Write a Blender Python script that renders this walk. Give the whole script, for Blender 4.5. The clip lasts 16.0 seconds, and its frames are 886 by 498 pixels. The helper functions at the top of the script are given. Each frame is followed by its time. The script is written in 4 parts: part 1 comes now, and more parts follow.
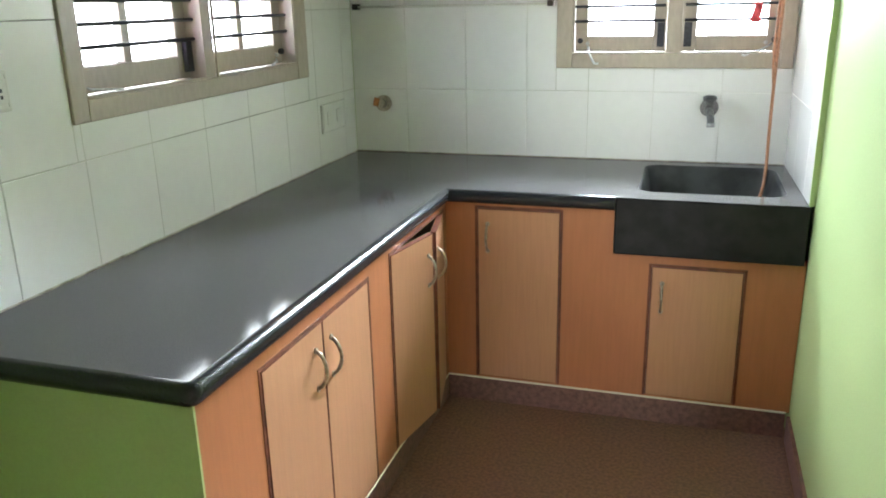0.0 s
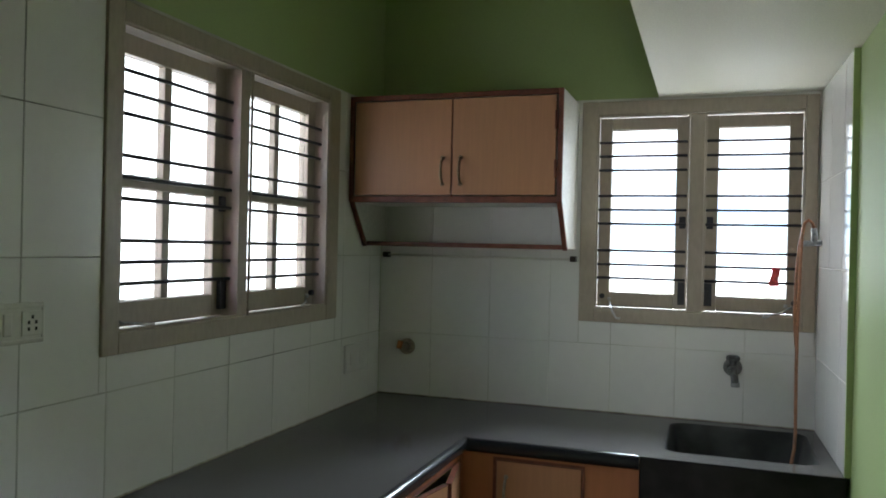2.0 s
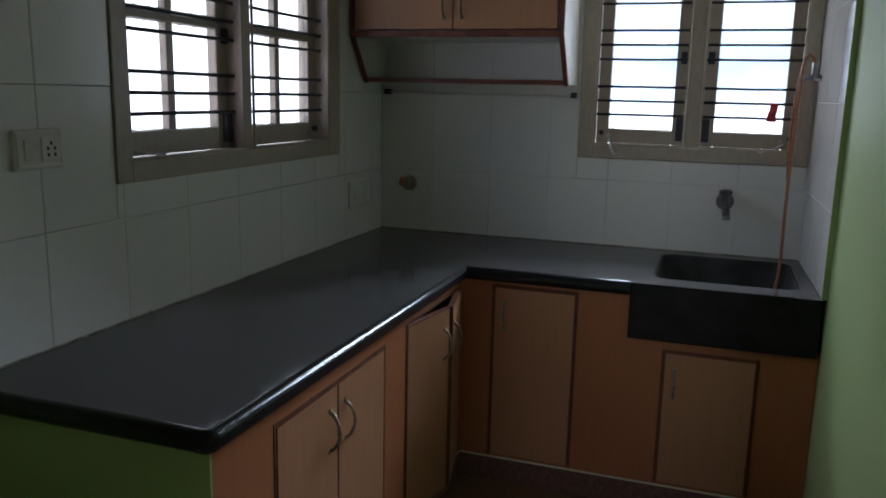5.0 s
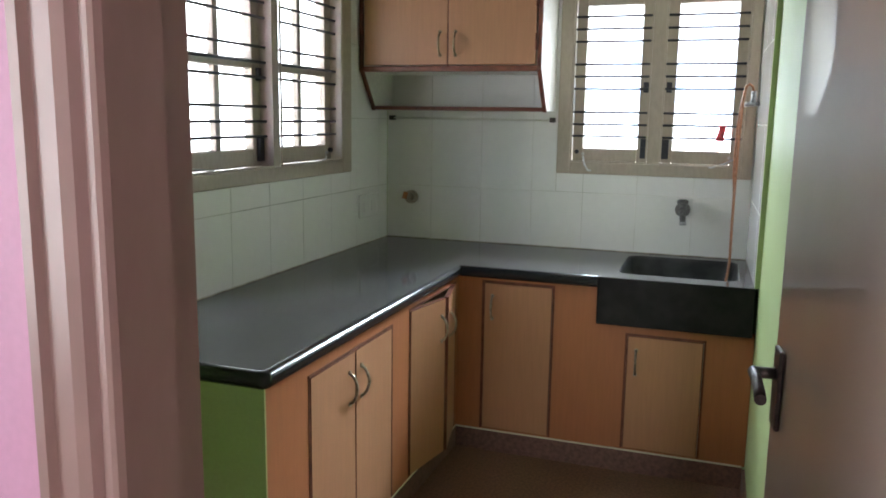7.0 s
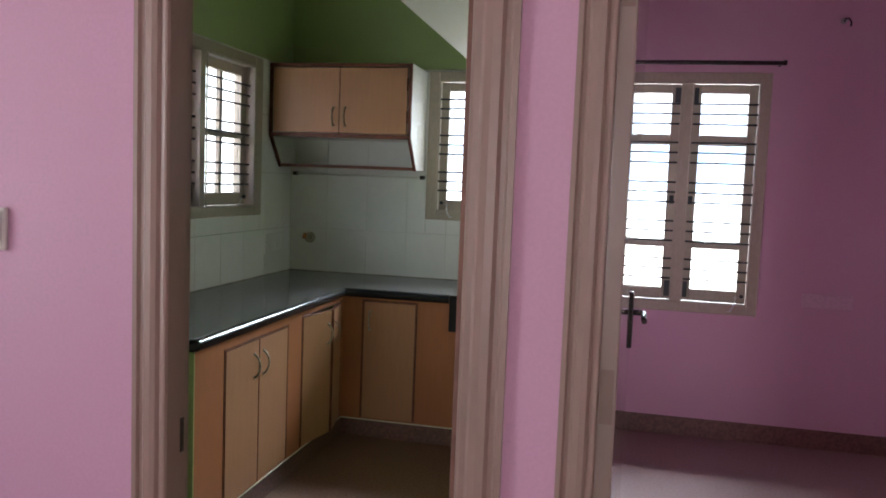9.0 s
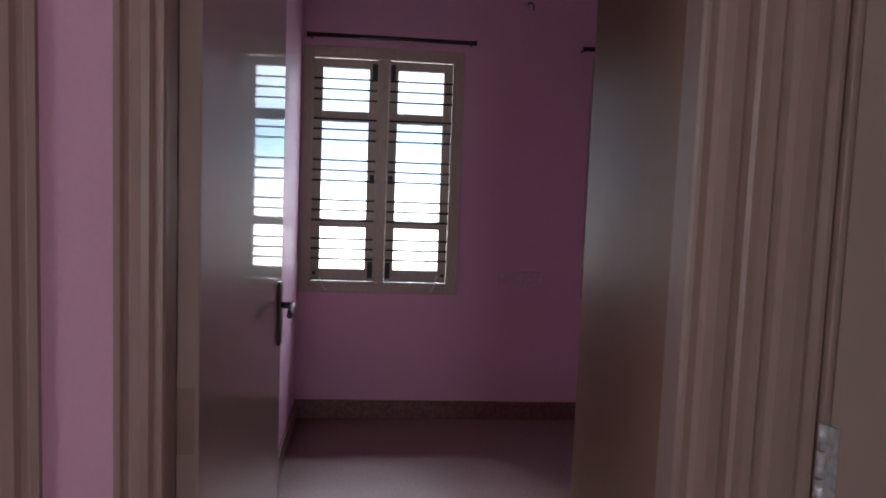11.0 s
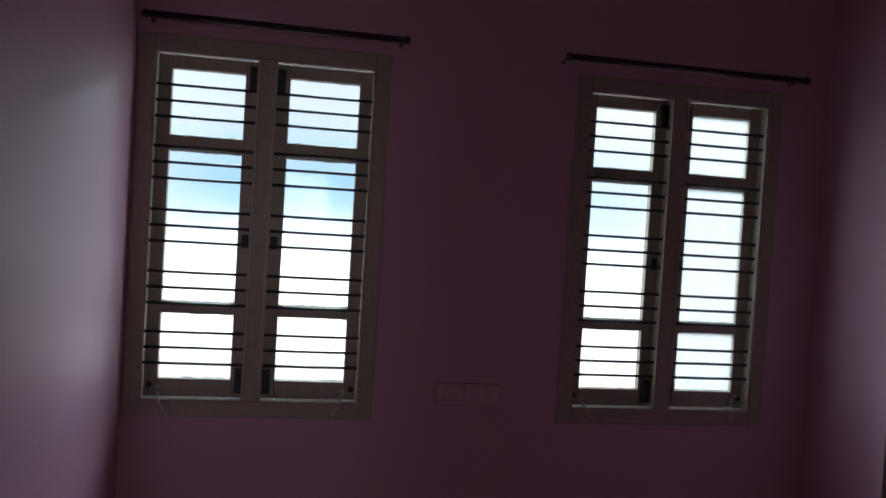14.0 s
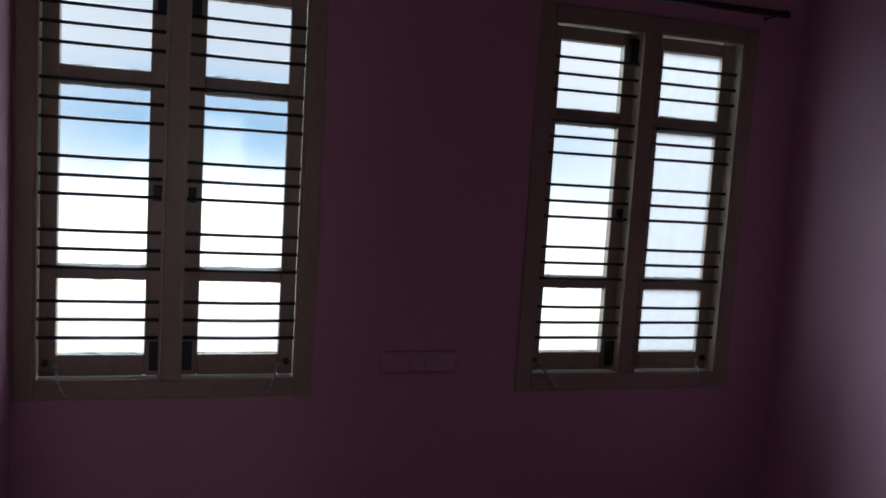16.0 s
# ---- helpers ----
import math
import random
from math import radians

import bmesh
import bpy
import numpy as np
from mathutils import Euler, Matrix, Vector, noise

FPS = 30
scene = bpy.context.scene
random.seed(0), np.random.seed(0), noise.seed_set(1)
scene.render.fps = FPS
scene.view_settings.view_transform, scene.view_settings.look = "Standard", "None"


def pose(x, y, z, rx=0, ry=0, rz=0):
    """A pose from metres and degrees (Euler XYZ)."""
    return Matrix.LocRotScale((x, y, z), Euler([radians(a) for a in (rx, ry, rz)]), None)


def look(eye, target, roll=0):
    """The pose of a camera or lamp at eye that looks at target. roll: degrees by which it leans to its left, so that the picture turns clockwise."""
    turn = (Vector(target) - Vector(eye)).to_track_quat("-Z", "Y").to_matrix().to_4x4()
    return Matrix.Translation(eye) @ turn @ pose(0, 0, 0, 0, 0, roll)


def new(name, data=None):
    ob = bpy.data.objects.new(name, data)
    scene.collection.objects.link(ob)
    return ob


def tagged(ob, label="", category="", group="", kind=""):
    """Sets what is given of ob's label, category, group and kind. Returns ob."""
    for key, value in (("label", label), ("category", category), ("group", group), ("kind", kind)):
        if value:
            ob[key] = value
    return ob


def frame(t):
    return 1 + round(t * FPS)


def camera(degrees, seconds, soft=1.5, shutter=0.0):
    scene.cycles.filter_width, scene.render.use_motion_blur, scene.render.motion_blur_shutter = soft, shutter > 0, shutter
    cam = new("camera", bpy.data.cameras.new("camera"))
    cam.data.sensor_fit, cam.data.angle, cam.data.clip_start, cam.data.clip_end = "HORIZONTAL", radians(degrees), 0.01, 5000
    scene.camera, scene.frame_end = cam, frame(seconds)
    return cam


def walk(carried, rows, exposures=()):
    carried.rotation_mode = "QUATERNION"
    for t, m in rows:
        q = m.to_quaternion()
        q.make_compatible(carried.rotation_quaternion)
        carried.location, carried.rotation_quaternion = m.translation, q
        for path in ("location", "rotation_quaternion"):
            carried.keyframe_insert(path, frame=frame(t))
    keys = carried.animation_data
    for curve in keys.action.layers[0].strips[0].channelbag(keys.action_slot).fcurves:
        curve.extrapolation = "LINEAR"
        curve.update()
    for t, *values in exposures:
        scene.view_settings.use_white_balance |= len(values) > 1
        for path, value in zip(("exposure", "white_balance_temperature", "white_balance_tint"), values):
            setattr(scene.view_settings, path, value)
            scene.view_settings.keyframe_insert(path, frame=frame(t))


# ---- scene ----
cam = camera(58.5, 16.0, soft=1.8)
PATH = [
    (0, (0.097, 0.045, 1.505), (-0.478, 1.865, 0.908), -1.3),
    (0.5, (0.107, 0.037, 1.514), (-0.477, 1.905, 1.101), -0.7),
    (1, (0.113, 0.035, 1.518), (-0.495, 1.923, 1.262), 0.1),
    (1.5, (0.1, 0.044, 1.531), (-0.531, 1.937, 1.39), 0.8),
    (2, (0.101, 0.05, 1.529), (-0.556, 1.939, 1.524), 1.3),
    (2.5, (0.089, 0.047, 1.537), (-0.573, 1.931, 1.644), 2.0),
    (3, (0.089, 0.045, 1.54), (-0.585, 1.917, 1.75), 2.7),
    (3.5, (0.092, 0.049, 1.537), (-0.594, 1.913, 1.768), 3.2),
    (4, (0.09, 0.044, 1.532), (-0.591, 1.923, 1.605), 3.6),
    (4.5, (0.106, 0.014, 1.509), (-0.56, 1.894, 1.361), 2.6),
    (5, (0.12, -0.031, 1.483), (-0.515, 1.826, 1.099), 1.3),
    (5.2, (0.121, -0.04, 1.48), (-0.499, 1.802, 1.012), 0.9),
    (7.5, (0.401, -0.756, 1.5), (-0.25, 1.119, 1.256), 1.2),
    (8, (0.489, -0.998, 1.495), (-0.152, 0.889, 1.33), 1.8),
    (8.5, (0.611, -1.252, 1.497), (0.059, 0.665, 1.348), 2.6),
    (9, (0.783, -1.464, 1.464), (0.34, 0.479, 1.297), 2.2),
    (9.5, (0.901, -1.629, 1.473), (0.572, 0.333, 1.268), 2.6),
    (10, (0.947, -1.615, 1.463), (0.853, 0.372, 1.26), 2.7),
    (10.2, (0.962, -1.56, 1.462), (0.956, 0.43, 1.259), 2.6),
    (12.3, (1.073, -0.413, 1.483), (1.387, 1.557, 1.346), 2.8),
    (12.5, (1.074, -0.295, 1.489), (1.415, 1.672, 1.365), 3.1),
    (13, (1.08, -0.029, 1.45), (1.474, 1.93, 1.369), 3.5),
    (13.5, (1.195, 0.214, 1.485), (1.575, 2.176, 1.405), 4.2),
    (14, (1.256, 0.376, 1.522), (1.611, 2.343, 1.463), 3.5),
    (14.5, (1.246, 0.471, 1.505), (1.588, 2.439, 1.62), 2.3),
    (15, (1.261, 0.54, 1.526), (1.581, 2.51, 1.651), 1.8),
    (15.5, (1.226, 0.639, 1.545), (1.589, 2.602, 1.429), 2.4),
    (16, (1.215, 0.763, 1.538), (1.781, 2.672, 1.346), 3.5),
]

# seconds, stops, white balance
EXPOSURES = [
    (0.0, 3.2, 6400, 11), (0.5, 3.05, 6400, 11), (1.0, 2.6, 6400, 11), (1.5, 2.0, 6400, 11), (2.0, 1.25, 6400, 11), (2.5, 0.65, 6400, 12),
    (3.5, 0.2, 6350, 12), (4.5, 0.25, 6200, 14), (5.0, 0.45, 6000, 17), (7.5, 2.3, 6500, 12), (8.0, 1.8, 6550, 12), (9.0, 1.45, 6450, 12),
    (9.5, 1.15, 6350, 13), (10.0, 0.85, 6300, 13), (12.5, 0.2, 6400, 10), (13.0, -0.15, 6450, 8), (14.0, -0.55, 6300, 8), (14.5, -0.7, 6350, 9), (16.0, -0.85, 6350, 12),
]
walk(cam, [(t, look(eye, target, roll)) for t, eye, target, roll in PATH], EXPOSURES)

# ---- world, sun, fill lamps outside the openings ----
SUN_EL, SUN_ROT = radians(60), radians(170)
world = bpy.data.worlds.new("sky")
scene.world = world
world.use_nodes = True
wn = world.node_tree.nodes
sky = wn.new("ShaderNodeTexSky")
sky.sky_type, sky.sun_disc, sky.sun_elevation, sky.sun_rotation = "NISHITA", False, SUN_EL, SUN_ROT
wn["Background"].inputs["Strength"].default_value = 0.15
world.node_tree.links.new(sky.outputs[0], wn["Background"].inputs["Color"])

sun = new("sun", bpy.data.lights.new("sun", "SUN"))
sun.data.energy, sun.data.angle, sun.data.color = 5.0, radians(0.5), (1.0, 0.95, 0.87)
sun.matrix_world = look((6, -30, 53), (0, 0, 0))


def sky_lamp(eye, target, width, height, watts, color=(0.93, 0.97, 1.0)):
    data = bpy.data.lights.new("sky_fill_light", "AREA")
    data.shape, data.size, data.size_y, data.energy, data.color = "RECTANGLE", width, height, watts, color
    lamp = new("sky_fill_light", data)
    lamp.matrix_world = look(eye, target)
    return lamp


# area lamps outside the windows stand in for sky light
sky_lamp((1.2, 10.5, 6.2), (1.2, 3.4, 1.5), 6.5, 5.0, 3200, (0.80, 0.92, 1.0))
sky_lamp((-8.5, 2.8, 5.0), (-1.4, 2.3, 1.6), 8.0, 4.0, 290, (0.80, 0.92, 1.0))
# added fill for the hall, behind openings made for these two lamps
sky_lamp((1.2, -6.75, 1.4), (0.7, -1.0, 1.4), 0.9, 1.7, 19, (1.0, 0.97, 0.96))
sky_lamp((-2.5, -1.7, 1.5), (0.0, -1.1, 1.3), 1.1, 1.5, 4, (1.0, 0.97, 0.96))

# ---- materials ----


def material(name, color, rough=0.5, metal=0.0, grain=40.0, vary=0.12, bump=0.0, stains=2.0, stretch=(1, 1, 1), second=None, coat=0.0, islands=0.0, spec=0.5):
    """Principled surface with variation at two scales and a fine relief."""
    m = bpy.data.materials.new(name)
    m.use_nodes = True
    n, l = m.node_tree.nodes, m.node_tree.links
    p = n["Principled BSDF"]
    p.inputs["Roughness"].default_value, p.inputs["Metallic"].default_value = rough, metal
    p.inputs["Coat Weight"].default_value, p.inputs["Coat Roughness"].default_value = coat, 0.025
    p.inputs["Specular IOR Level"].default_value = spec
    place, mp = n.new("ShaderNodeNewGeometry"), n.new("ShaderNodeMapping")
    mp.inputs["Scale"].default_value = stretch
    l.new(place.outputs["Position"], mp.inputs["Vector"])
    fine, broad = n.new("ShaderNodeTexNoise"), n.new("ShaderNodeTexNoise")
    fine.inputs["Scale"].default_value, fine.inputs["Detail"].default_value = grain, 4
    broad.inputs["Scale"].default_value, broad.inputs["Detail"].default_value = stains, 3
    l.new(mp.outputs[0], fine.inputs["Vector"])
    l.new(place.outputs["Position"], broad.inputs["Vector"])
    ramp = n.new("ShaderNodeValToRGB")
    dark = second or tuple(c * (1 - 1.6 * vary) for c in color)
    light = tuple(min(1, c * (1 + 0.8 * vary)) for c in color)
    ramp.color_ramp.elements[0].position, ramp.color_ramp.elements[1].position = 0.36, 0.62
    ramp.color_ramp.elements[0].color, ramp.color_ramp.elements[1].color = (*dark, 1), (*light, 1)
    l.new(fine.outputs["Fac"], ramp.inputs["Fac"])
    shift = n.new("ShaderNodeMapRange")
    shift.inputs["To Min"].default_value, shift.inputs["To Max"].default_value = 1 - vary * 0.7, 1 + vary * 0.5
    l.new(broad.outputs["Fac"], shift.inputs["Value"])
    hue = n.new("ShaderNodeHueSaturation")
    l.new(ramp.outputs["Color"], hue.inputs["Color"])
    value = shift.outputs[0]
    if islands:
        info, band, mul = n.new("ShaderNodeObjectInfo"), n.new("ShaderNodeMapRange"), n.new("ShaderNodeMath")
        band.inputs["To Min"].default_value, band.inputs["To Max"].default_value = 1 - islands, 1 + islands
        mul.operation = "MULTIPLY"
        l.new(info.outputs["Random"], band.inputs["Value"])
        l.new(band.outputs[0], mul.inputs[0])
        l.new(value, mul.inputs[1])
        value = mul.outputs[0]
    l.new(value, hue.inputs["Value"])
    l.new(hue.outputs["Color"], p.inputs["Base Color"])
    wear = n.new("ShaderNodeMapRange")
    wear.inputs["To Min"].default_value, wear.inputs["To Max"].default_value = rough * 0.8, min(1, rough * 1.2)
    l.new(broad.outputs["Fac"], wear.inputs["Value"])
    l.new(wear.outputs[0], p.inputs["Roughness"])
    if bump:
        b = n.new("ShaderNodeBump")
        b.inputs["Strength"].default_value, b.inputs["Distance"].default_value = bump, 0.004
        l.new(fine.outputs["Fac"], b.inputs["Height"])
        l.new(b.outputs[0], p.inputs["Normal"])
    return m


def glass_material(name, gloss):
    m = bpy.data.materials.new(name)
    m.use_nodes = True
    n, l = m.node_tree.nodes, m.node_tree.links
    clear, shine, mix = n.new("ShaderNodeBsdfTransparent"), n.new("ShaderNodeBsdfGlossy"), n.new("ShaderNodeMixShader")
    clear.inputs["Color"].default_value = (0.94, 0.96, 0.96, 1)
    shine.inputs["Roughness"].default_value = 0.05
    mix.inputs["Fac"].default_value = gloss
    l.new(clear.outputs[0], mix.inputs[1])
    l.new(shine.outputs[0], mix.inputs[2])
    l.new(mix.outputs[0], n["Material Output"].inputs["Surface"])
    return m


GREEN = material("green_paint", (0.385, 0.495, 0.222), 0.55, grain=130, vary=0.02, bump=0.05)
PINK = material("pink_paint", (0.66, 0.39, 0.535), 0.5, grain=130, vary=0.02, bump=0.05)
CREAM = material("cream_paint", (0.74, 0.72, 0.60), 0.6, grain=180, vary=0.04, bump=0.12)
PLASTER = material("white_plaster", (0.75, 0.74, 0.72), 0.7, grain=150, vary=0.05, bump=0.15)
TILE = material("wall_tile_glaze", (0.81, 0.81, 0.79), 0.2, grain=25, vary=0.008, islands=0.014, spec=0.4)
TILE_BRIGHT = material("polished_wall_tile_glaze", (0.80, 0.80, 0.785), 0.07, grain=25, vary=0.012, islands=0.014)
GROUT = material("grout", (0.77, 0.77, 0.73), 0.85, grain=2.4, vary=0.05, second=(0.55, 0.55, 0.50))
GROUT_AGED = material("aged_grey_grout", (0.62, 0.62, 0.57), 0.85, grain=1.9, vary=0.08, second=(0.25, 0.25, 0.23))
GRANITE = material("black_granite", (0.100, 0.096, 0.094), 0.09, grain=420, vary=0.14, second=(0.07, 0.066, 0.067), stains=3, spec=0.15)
# same stone as the slab, with a far darker base colour
BULLNOSE = material("darker_granite_edge", (0.02, 0.021, 0.025), 0.2, grain=420, vary=0.2, stains=4, spec=0.5)
SINKSTONE = material("sink_stone", (0.045, 0.047, 0.048), 0.5, spec=0.3, grain=9, vary=0.3, second=(0.022, 0.024, 0.025), stains=5)
APRON = material("polished_black_apron", (0.013, 0.013, 0.014), 0.42, spec=0.25, grain=14, vary=0.3, second=(0.007, 0.007, 0.008), stains=5)
LAMINATE = material("orange_laminate", (0.42, 0.158, 0.068), 0.42, grain=9, vary=0.03, stretch=(9, 9, 0.7))
DOORWOOD = material("pale_wood_laminate", (0.47, 0.238, 0.13), 0.4, grain=10, vary=0.03, stretch=(10, 10, 0.6))
EDGE = material("dark_red_wood_edge", (0.17, 0.052, 0.028), 0.45, grain=30, vary=0.2)
# shade beside the kitchen door's jamb, put into a red brown colour
SHADE_EDGE = material("shaded_hinge_edge", (0.235, 0.115, 0.085), 0.55, grain=30, vary=0.12, stretch=(6, 6, 0.6))
LINER = material("white_laminate", (0.72, 0.71, 0.66), 0.4, grain=60, vary=0.05)
BRASS = material("worn_handle_metal", (0.46, 0.41, 0.34), 0.36, 1.0, grain=90, vary=0.15)
DARKBRASS = material("tarnished_brass", (0.30, 0.225, 0.14), 0.32, 1.0, grain=90, vary=0.2)
STEEL = material("grey_steel_wire", (0.6, 0.61, 0.62), 0.38, 0.4, grain=80, vary=0.15)
CHROME = material("dull_chrome", (0.45, 0.46, 0.47), 0.4, 1.0, grain=80, vary=0.15)
TAPMETAL = material("tarnished_chrome", (0.20, 0.20, 0.205), 0.38, 0.9, grain=60, vary=0.25)
DARKMETAL = material("dark_bronze", (0.065, 0.052, 0.048), 0.38, 0.7, grain=90, vary=0.2)
IRON = material("painted_iron_bar", (0.035, 0.038, 0.048), 0.45, 0.2, grain=120, vary=0.2)
FRAMEPAINT = material("taupe_frame_paint", (0.34, 0.245, 0.205), 0.36, grain=60, vary=0.02, bump=0.04, stretch=(1, 1, 0.4))
WINDOWPAINT = material("beige_window_paint", (0.43, 0.37, 0.295), 0.36, grain=60, vary=0.04, bump=0.04, stretch=(1, 1, 0.4))
DOORPAINT = material("taupe_door_gloss", (0.43, 0.345, 0.29), 0.36, grain=7, vary=0.02, coat=1.0)
WARDROBE = material("brown_laminate_gloss", (0.29, 0.17, 0.105), 0.4, grain=8, vary=0.03, spec=0.14)
FLOORRED = material("red_brown_mosaic", (0.235, 0.130, 0.095), 0.42, grain=85, vary=0.1, second=(0.155, 0.086, 0.066), stains=2.6)
FLOORBED = material("polished_grey_red_floor", (0.27, 0.176, 0.172), 0.5, grain=70, vary=0.06, stains=1.2, spec=0.12)
SKIRT = material("red_brown_skirting", (0.19, 0.098, 0.084), 0.38, grain=55, vary=0.14, second=(0.125, 0.066, 0.058))
SEALANT = material("aged_sealant", (0.42, 0.38, 0.32), 0.7, grain=25, vary=0.3, second=(0.22, 0.19, 0.15))
PALEPINK = material("paint_smeared_plastic", (0.70, 0.47, 0.59), 0.4, grain=60, vary=0.05)
PLASTIC = material("white_plastic", (0.72, 0.71, 0.66), 0.35, grain=60, vary=0.03)
DARKGAP = material("dark_slot", (0.02, 0.02, 0.02), 0.6)
ORANGE = material("orange_plug", (0.45, 0.18, 0.06), 0.5, grain=60, vary=0.2)
HOSE = material("copper_orange_hose", (0.48, 0.22, 0.12), 0.35, grain=80, vary=0.15)
RED = material("red_tag", (0.75, 0.07, 0.08), 0.5, grain=150, vary=0.3)
RODMETAL = material("dark_curtain_rod", (0.05, 0.035, 0.04), 0.4, 0.4, grain=60, vary=0.2)
CONCRETE = material("pale_concrete", (0.85, 0.85, 0.85), 0.85, grain=3, vary=0.05, stains=0.2)
PANE = glass_material("window_glass", 0.05)
HAZY = glass_material("hazy_window_glass", 0.05)
zn, zl = HAZY.node_tree.nodes, HAZY.node_tree.links
veil, film, cloud, amount = zn.new("ShaderNodeBsdfTranslucent"), zn.new("ShaderNodeMixShader"), zn.new("ShaderNodeTexNoise"), zn.new("ShaderNodeMapRange")
veil.inputs["Color"].default_value = (0.33, 0.34, 0.35, 1)
cloud.inputs["Scale"].default_value = 3.0
amount.inputs["To Min"].default_value, amount.inputs["To Max"].default_value = 0.45, 0.85
clear_mix = zn["Material Output"].inputs["Surface"].links[0].from_node
zl.new(cloud.outputs["Fac"], amount.inputs["Value"])
zl.new(amount.outputs[0], film.inputs["Fac"])
zl.new(clear_mix.outputs[0], film.inputs[1])
zl.new(veil.outputs[0], film.inputs[2])
zl.new(film.outputs[0], zn["Material Output"].inputs["Surface"])

# distant bright haze with a band of blue sky and soft cloud
HAZE = bpy.data.materials.new("distant_sky")
HAZE.use_nodes = True
hn, hl = HAZE.node_tree.nodes, HAZE.node_tree.links
hn.remove(hn["Principled BSDF"])
h_tc, h_sep, h_ramp, h_em = hn.new("ShaderNodeTexCoord"), hn.new("ShaderNodeSeparateXYZ"), hn.new("ShaderNodeValToRGB"), hn.new("ShaderNodeEmission")
h_noise, h_add, h_map = hn.new("ShaderNodeTexNoise"), hn.new("ShaderNodeMath"), hn.new("ShaderNodeMapRange")
h_noise.inputs["Scale"].default_value, h_noise.inputs["Detail"].default_value = 0.18, 5
h_map.inputs["From Min"].default_value, h_map.inputs["From Max"].default_value = -3.27, 20.1
h_add.operation = "MULTIPLY_ADD"
h_add.inputs[1].default_value = 0.12
hl.new(h_tc.outputs["Object"], h_sep.inputs[0])
hl.new(h_tc.outputs["Object"], h_noise.inputs["Vector"])
hl.new(h_sep.outputs["Z"], h_map.inputs["Value"])
hl.new(h_noise.outputs["Fac"], h_add.inputs[0])
hl.new(h_map.outputs[0], h_add.inputs[2])
hl.new(h_add.outputs[0], h_ramp.inputs["Fac"])
stops = [(0.0, (1.0, 0.97, 0.92)), (0.13, (0.95, 0.96, 0.97)), (0.19, (0.66, 0.72, 0.79)), (0.25, (0.42, 0.51, 0.61)), (0.31, (0.27, 0.39, 0.51)), (0.37, (0.205, 0.33, 0.46)), (0.47, (0.28, 0.37, 0.475)), (0.60, (0.38, 0.42, 0.47))]
while len(h_ramp.color_ramp.elements) < len(stops):
    h_ramp.color_ramp.elements.new(0.5)
for e, (at, c) in zip(h_ramp.color_ramp.elements, stops):
    e.position, e.color = at, (*c, 1)
h_em.inputs["Strength"].default_value = 4.0
# the west lies in brighter haze
h_west, h_mix = hn.new("ShaderNodeMapRange"), hn.new("ShaderNodeMix")
h_west.inputs["From Min"].default_value, h_west.inputs["From Max"].default_value = -4, -25
h_mix.data_type = "RGBA"
h_mix.inputs[7].default_value = (0.55, 0.58, 0.6, 1)
hl.new(h_sep.outputs["X"], h_west.inputs["Value"])
# and the east is whiter too
h_east, h_side = hn.new("ShaderNodeMapRange"), hn.new("ShaderNodeMath")
h_east.inputs["From Min"].default_value, h_east.inputs["From Max"].default_value = 10, 33
h_east.inputs["To Max"].default_value = 0.75
h_side.operation = "MAXIMUM"
hl.new(h_sep.outputs["X"], h_east.inputs["Value"])
hl.new(h_west.outputs[0], h_side.inputs[0])
hl.new(h_east.outputs[0], h_side.inputs[1])
hl.new(h_side.outputs[0], h_mix.inputs[0])
hl.new(h_ramp.outputs["Color"], h_mix.inputs[6])
hl.new(h_mix.outputs[2], h_em.inputs["Color"])
hl.new(h_em.outputs[0], hn["Material Output"].inputs["Surface"])

# ---- mesh helpers ----


def link_mesh(name, bm, mats, parent=None):
    me = bpy.data.meshes.new(name)
    bm.to_mesh(me)
    bm.free()
    for m in mats if isinstance(mats, (list, tuple)) else [mats]:
        me.materials.append(m)
    ob = new(name, me)
    if parent:
        ob.parent = parent
    return ob


def part(name, bm, mats, parent, label=""):
    ob = link_mesh(name, bm, mats, parent)
    return tagged(ob, label) if label else ob


def thing(name, label, category, group=""):
    return tagged(new(name), label, category, group)


def setting(name, bm, mats, label, category):
    return tagged(link_mesh(name, bm, mats), label, category, kind="structure")


def add_box(bm, x0, x1, y0, y1, z0, z1, bevel=0.0, segments=2, mat=0):
    r = bmesh.ops.create_cube(bm, size=1.0)
    vs = r["verts"]
    bmesh.ops.transform(bm, matrix=Matrix.Translation(((x0 + x1) / 2, (y0 + y1) / 2, (z0 + z1) / 2)) @ Matrix.Diagonal((x1 - x0, y1 - y0, z1 - z0, 1)), verts=vs)
    faces = {f for v in vs for f in v.link_faces}
    if bevel:
        r = bmesh.ops.bevel(bm, geom=list({e for v in vs for e in v.link_edges}), offset=bevel, segments=segments, profile=0.5, affect="EDGES")
        faces |= set(r["faces"])
    for f in faces:
        if f.is_valid:
            f.material_index = mat
    return bm


def box(x0, x1, y0, y1, z0, z1, bevel=0.0, segments=2):
    return add_box(bmesh.new(), x0, x1, y0, y1, z0, z1, bevel, segments)


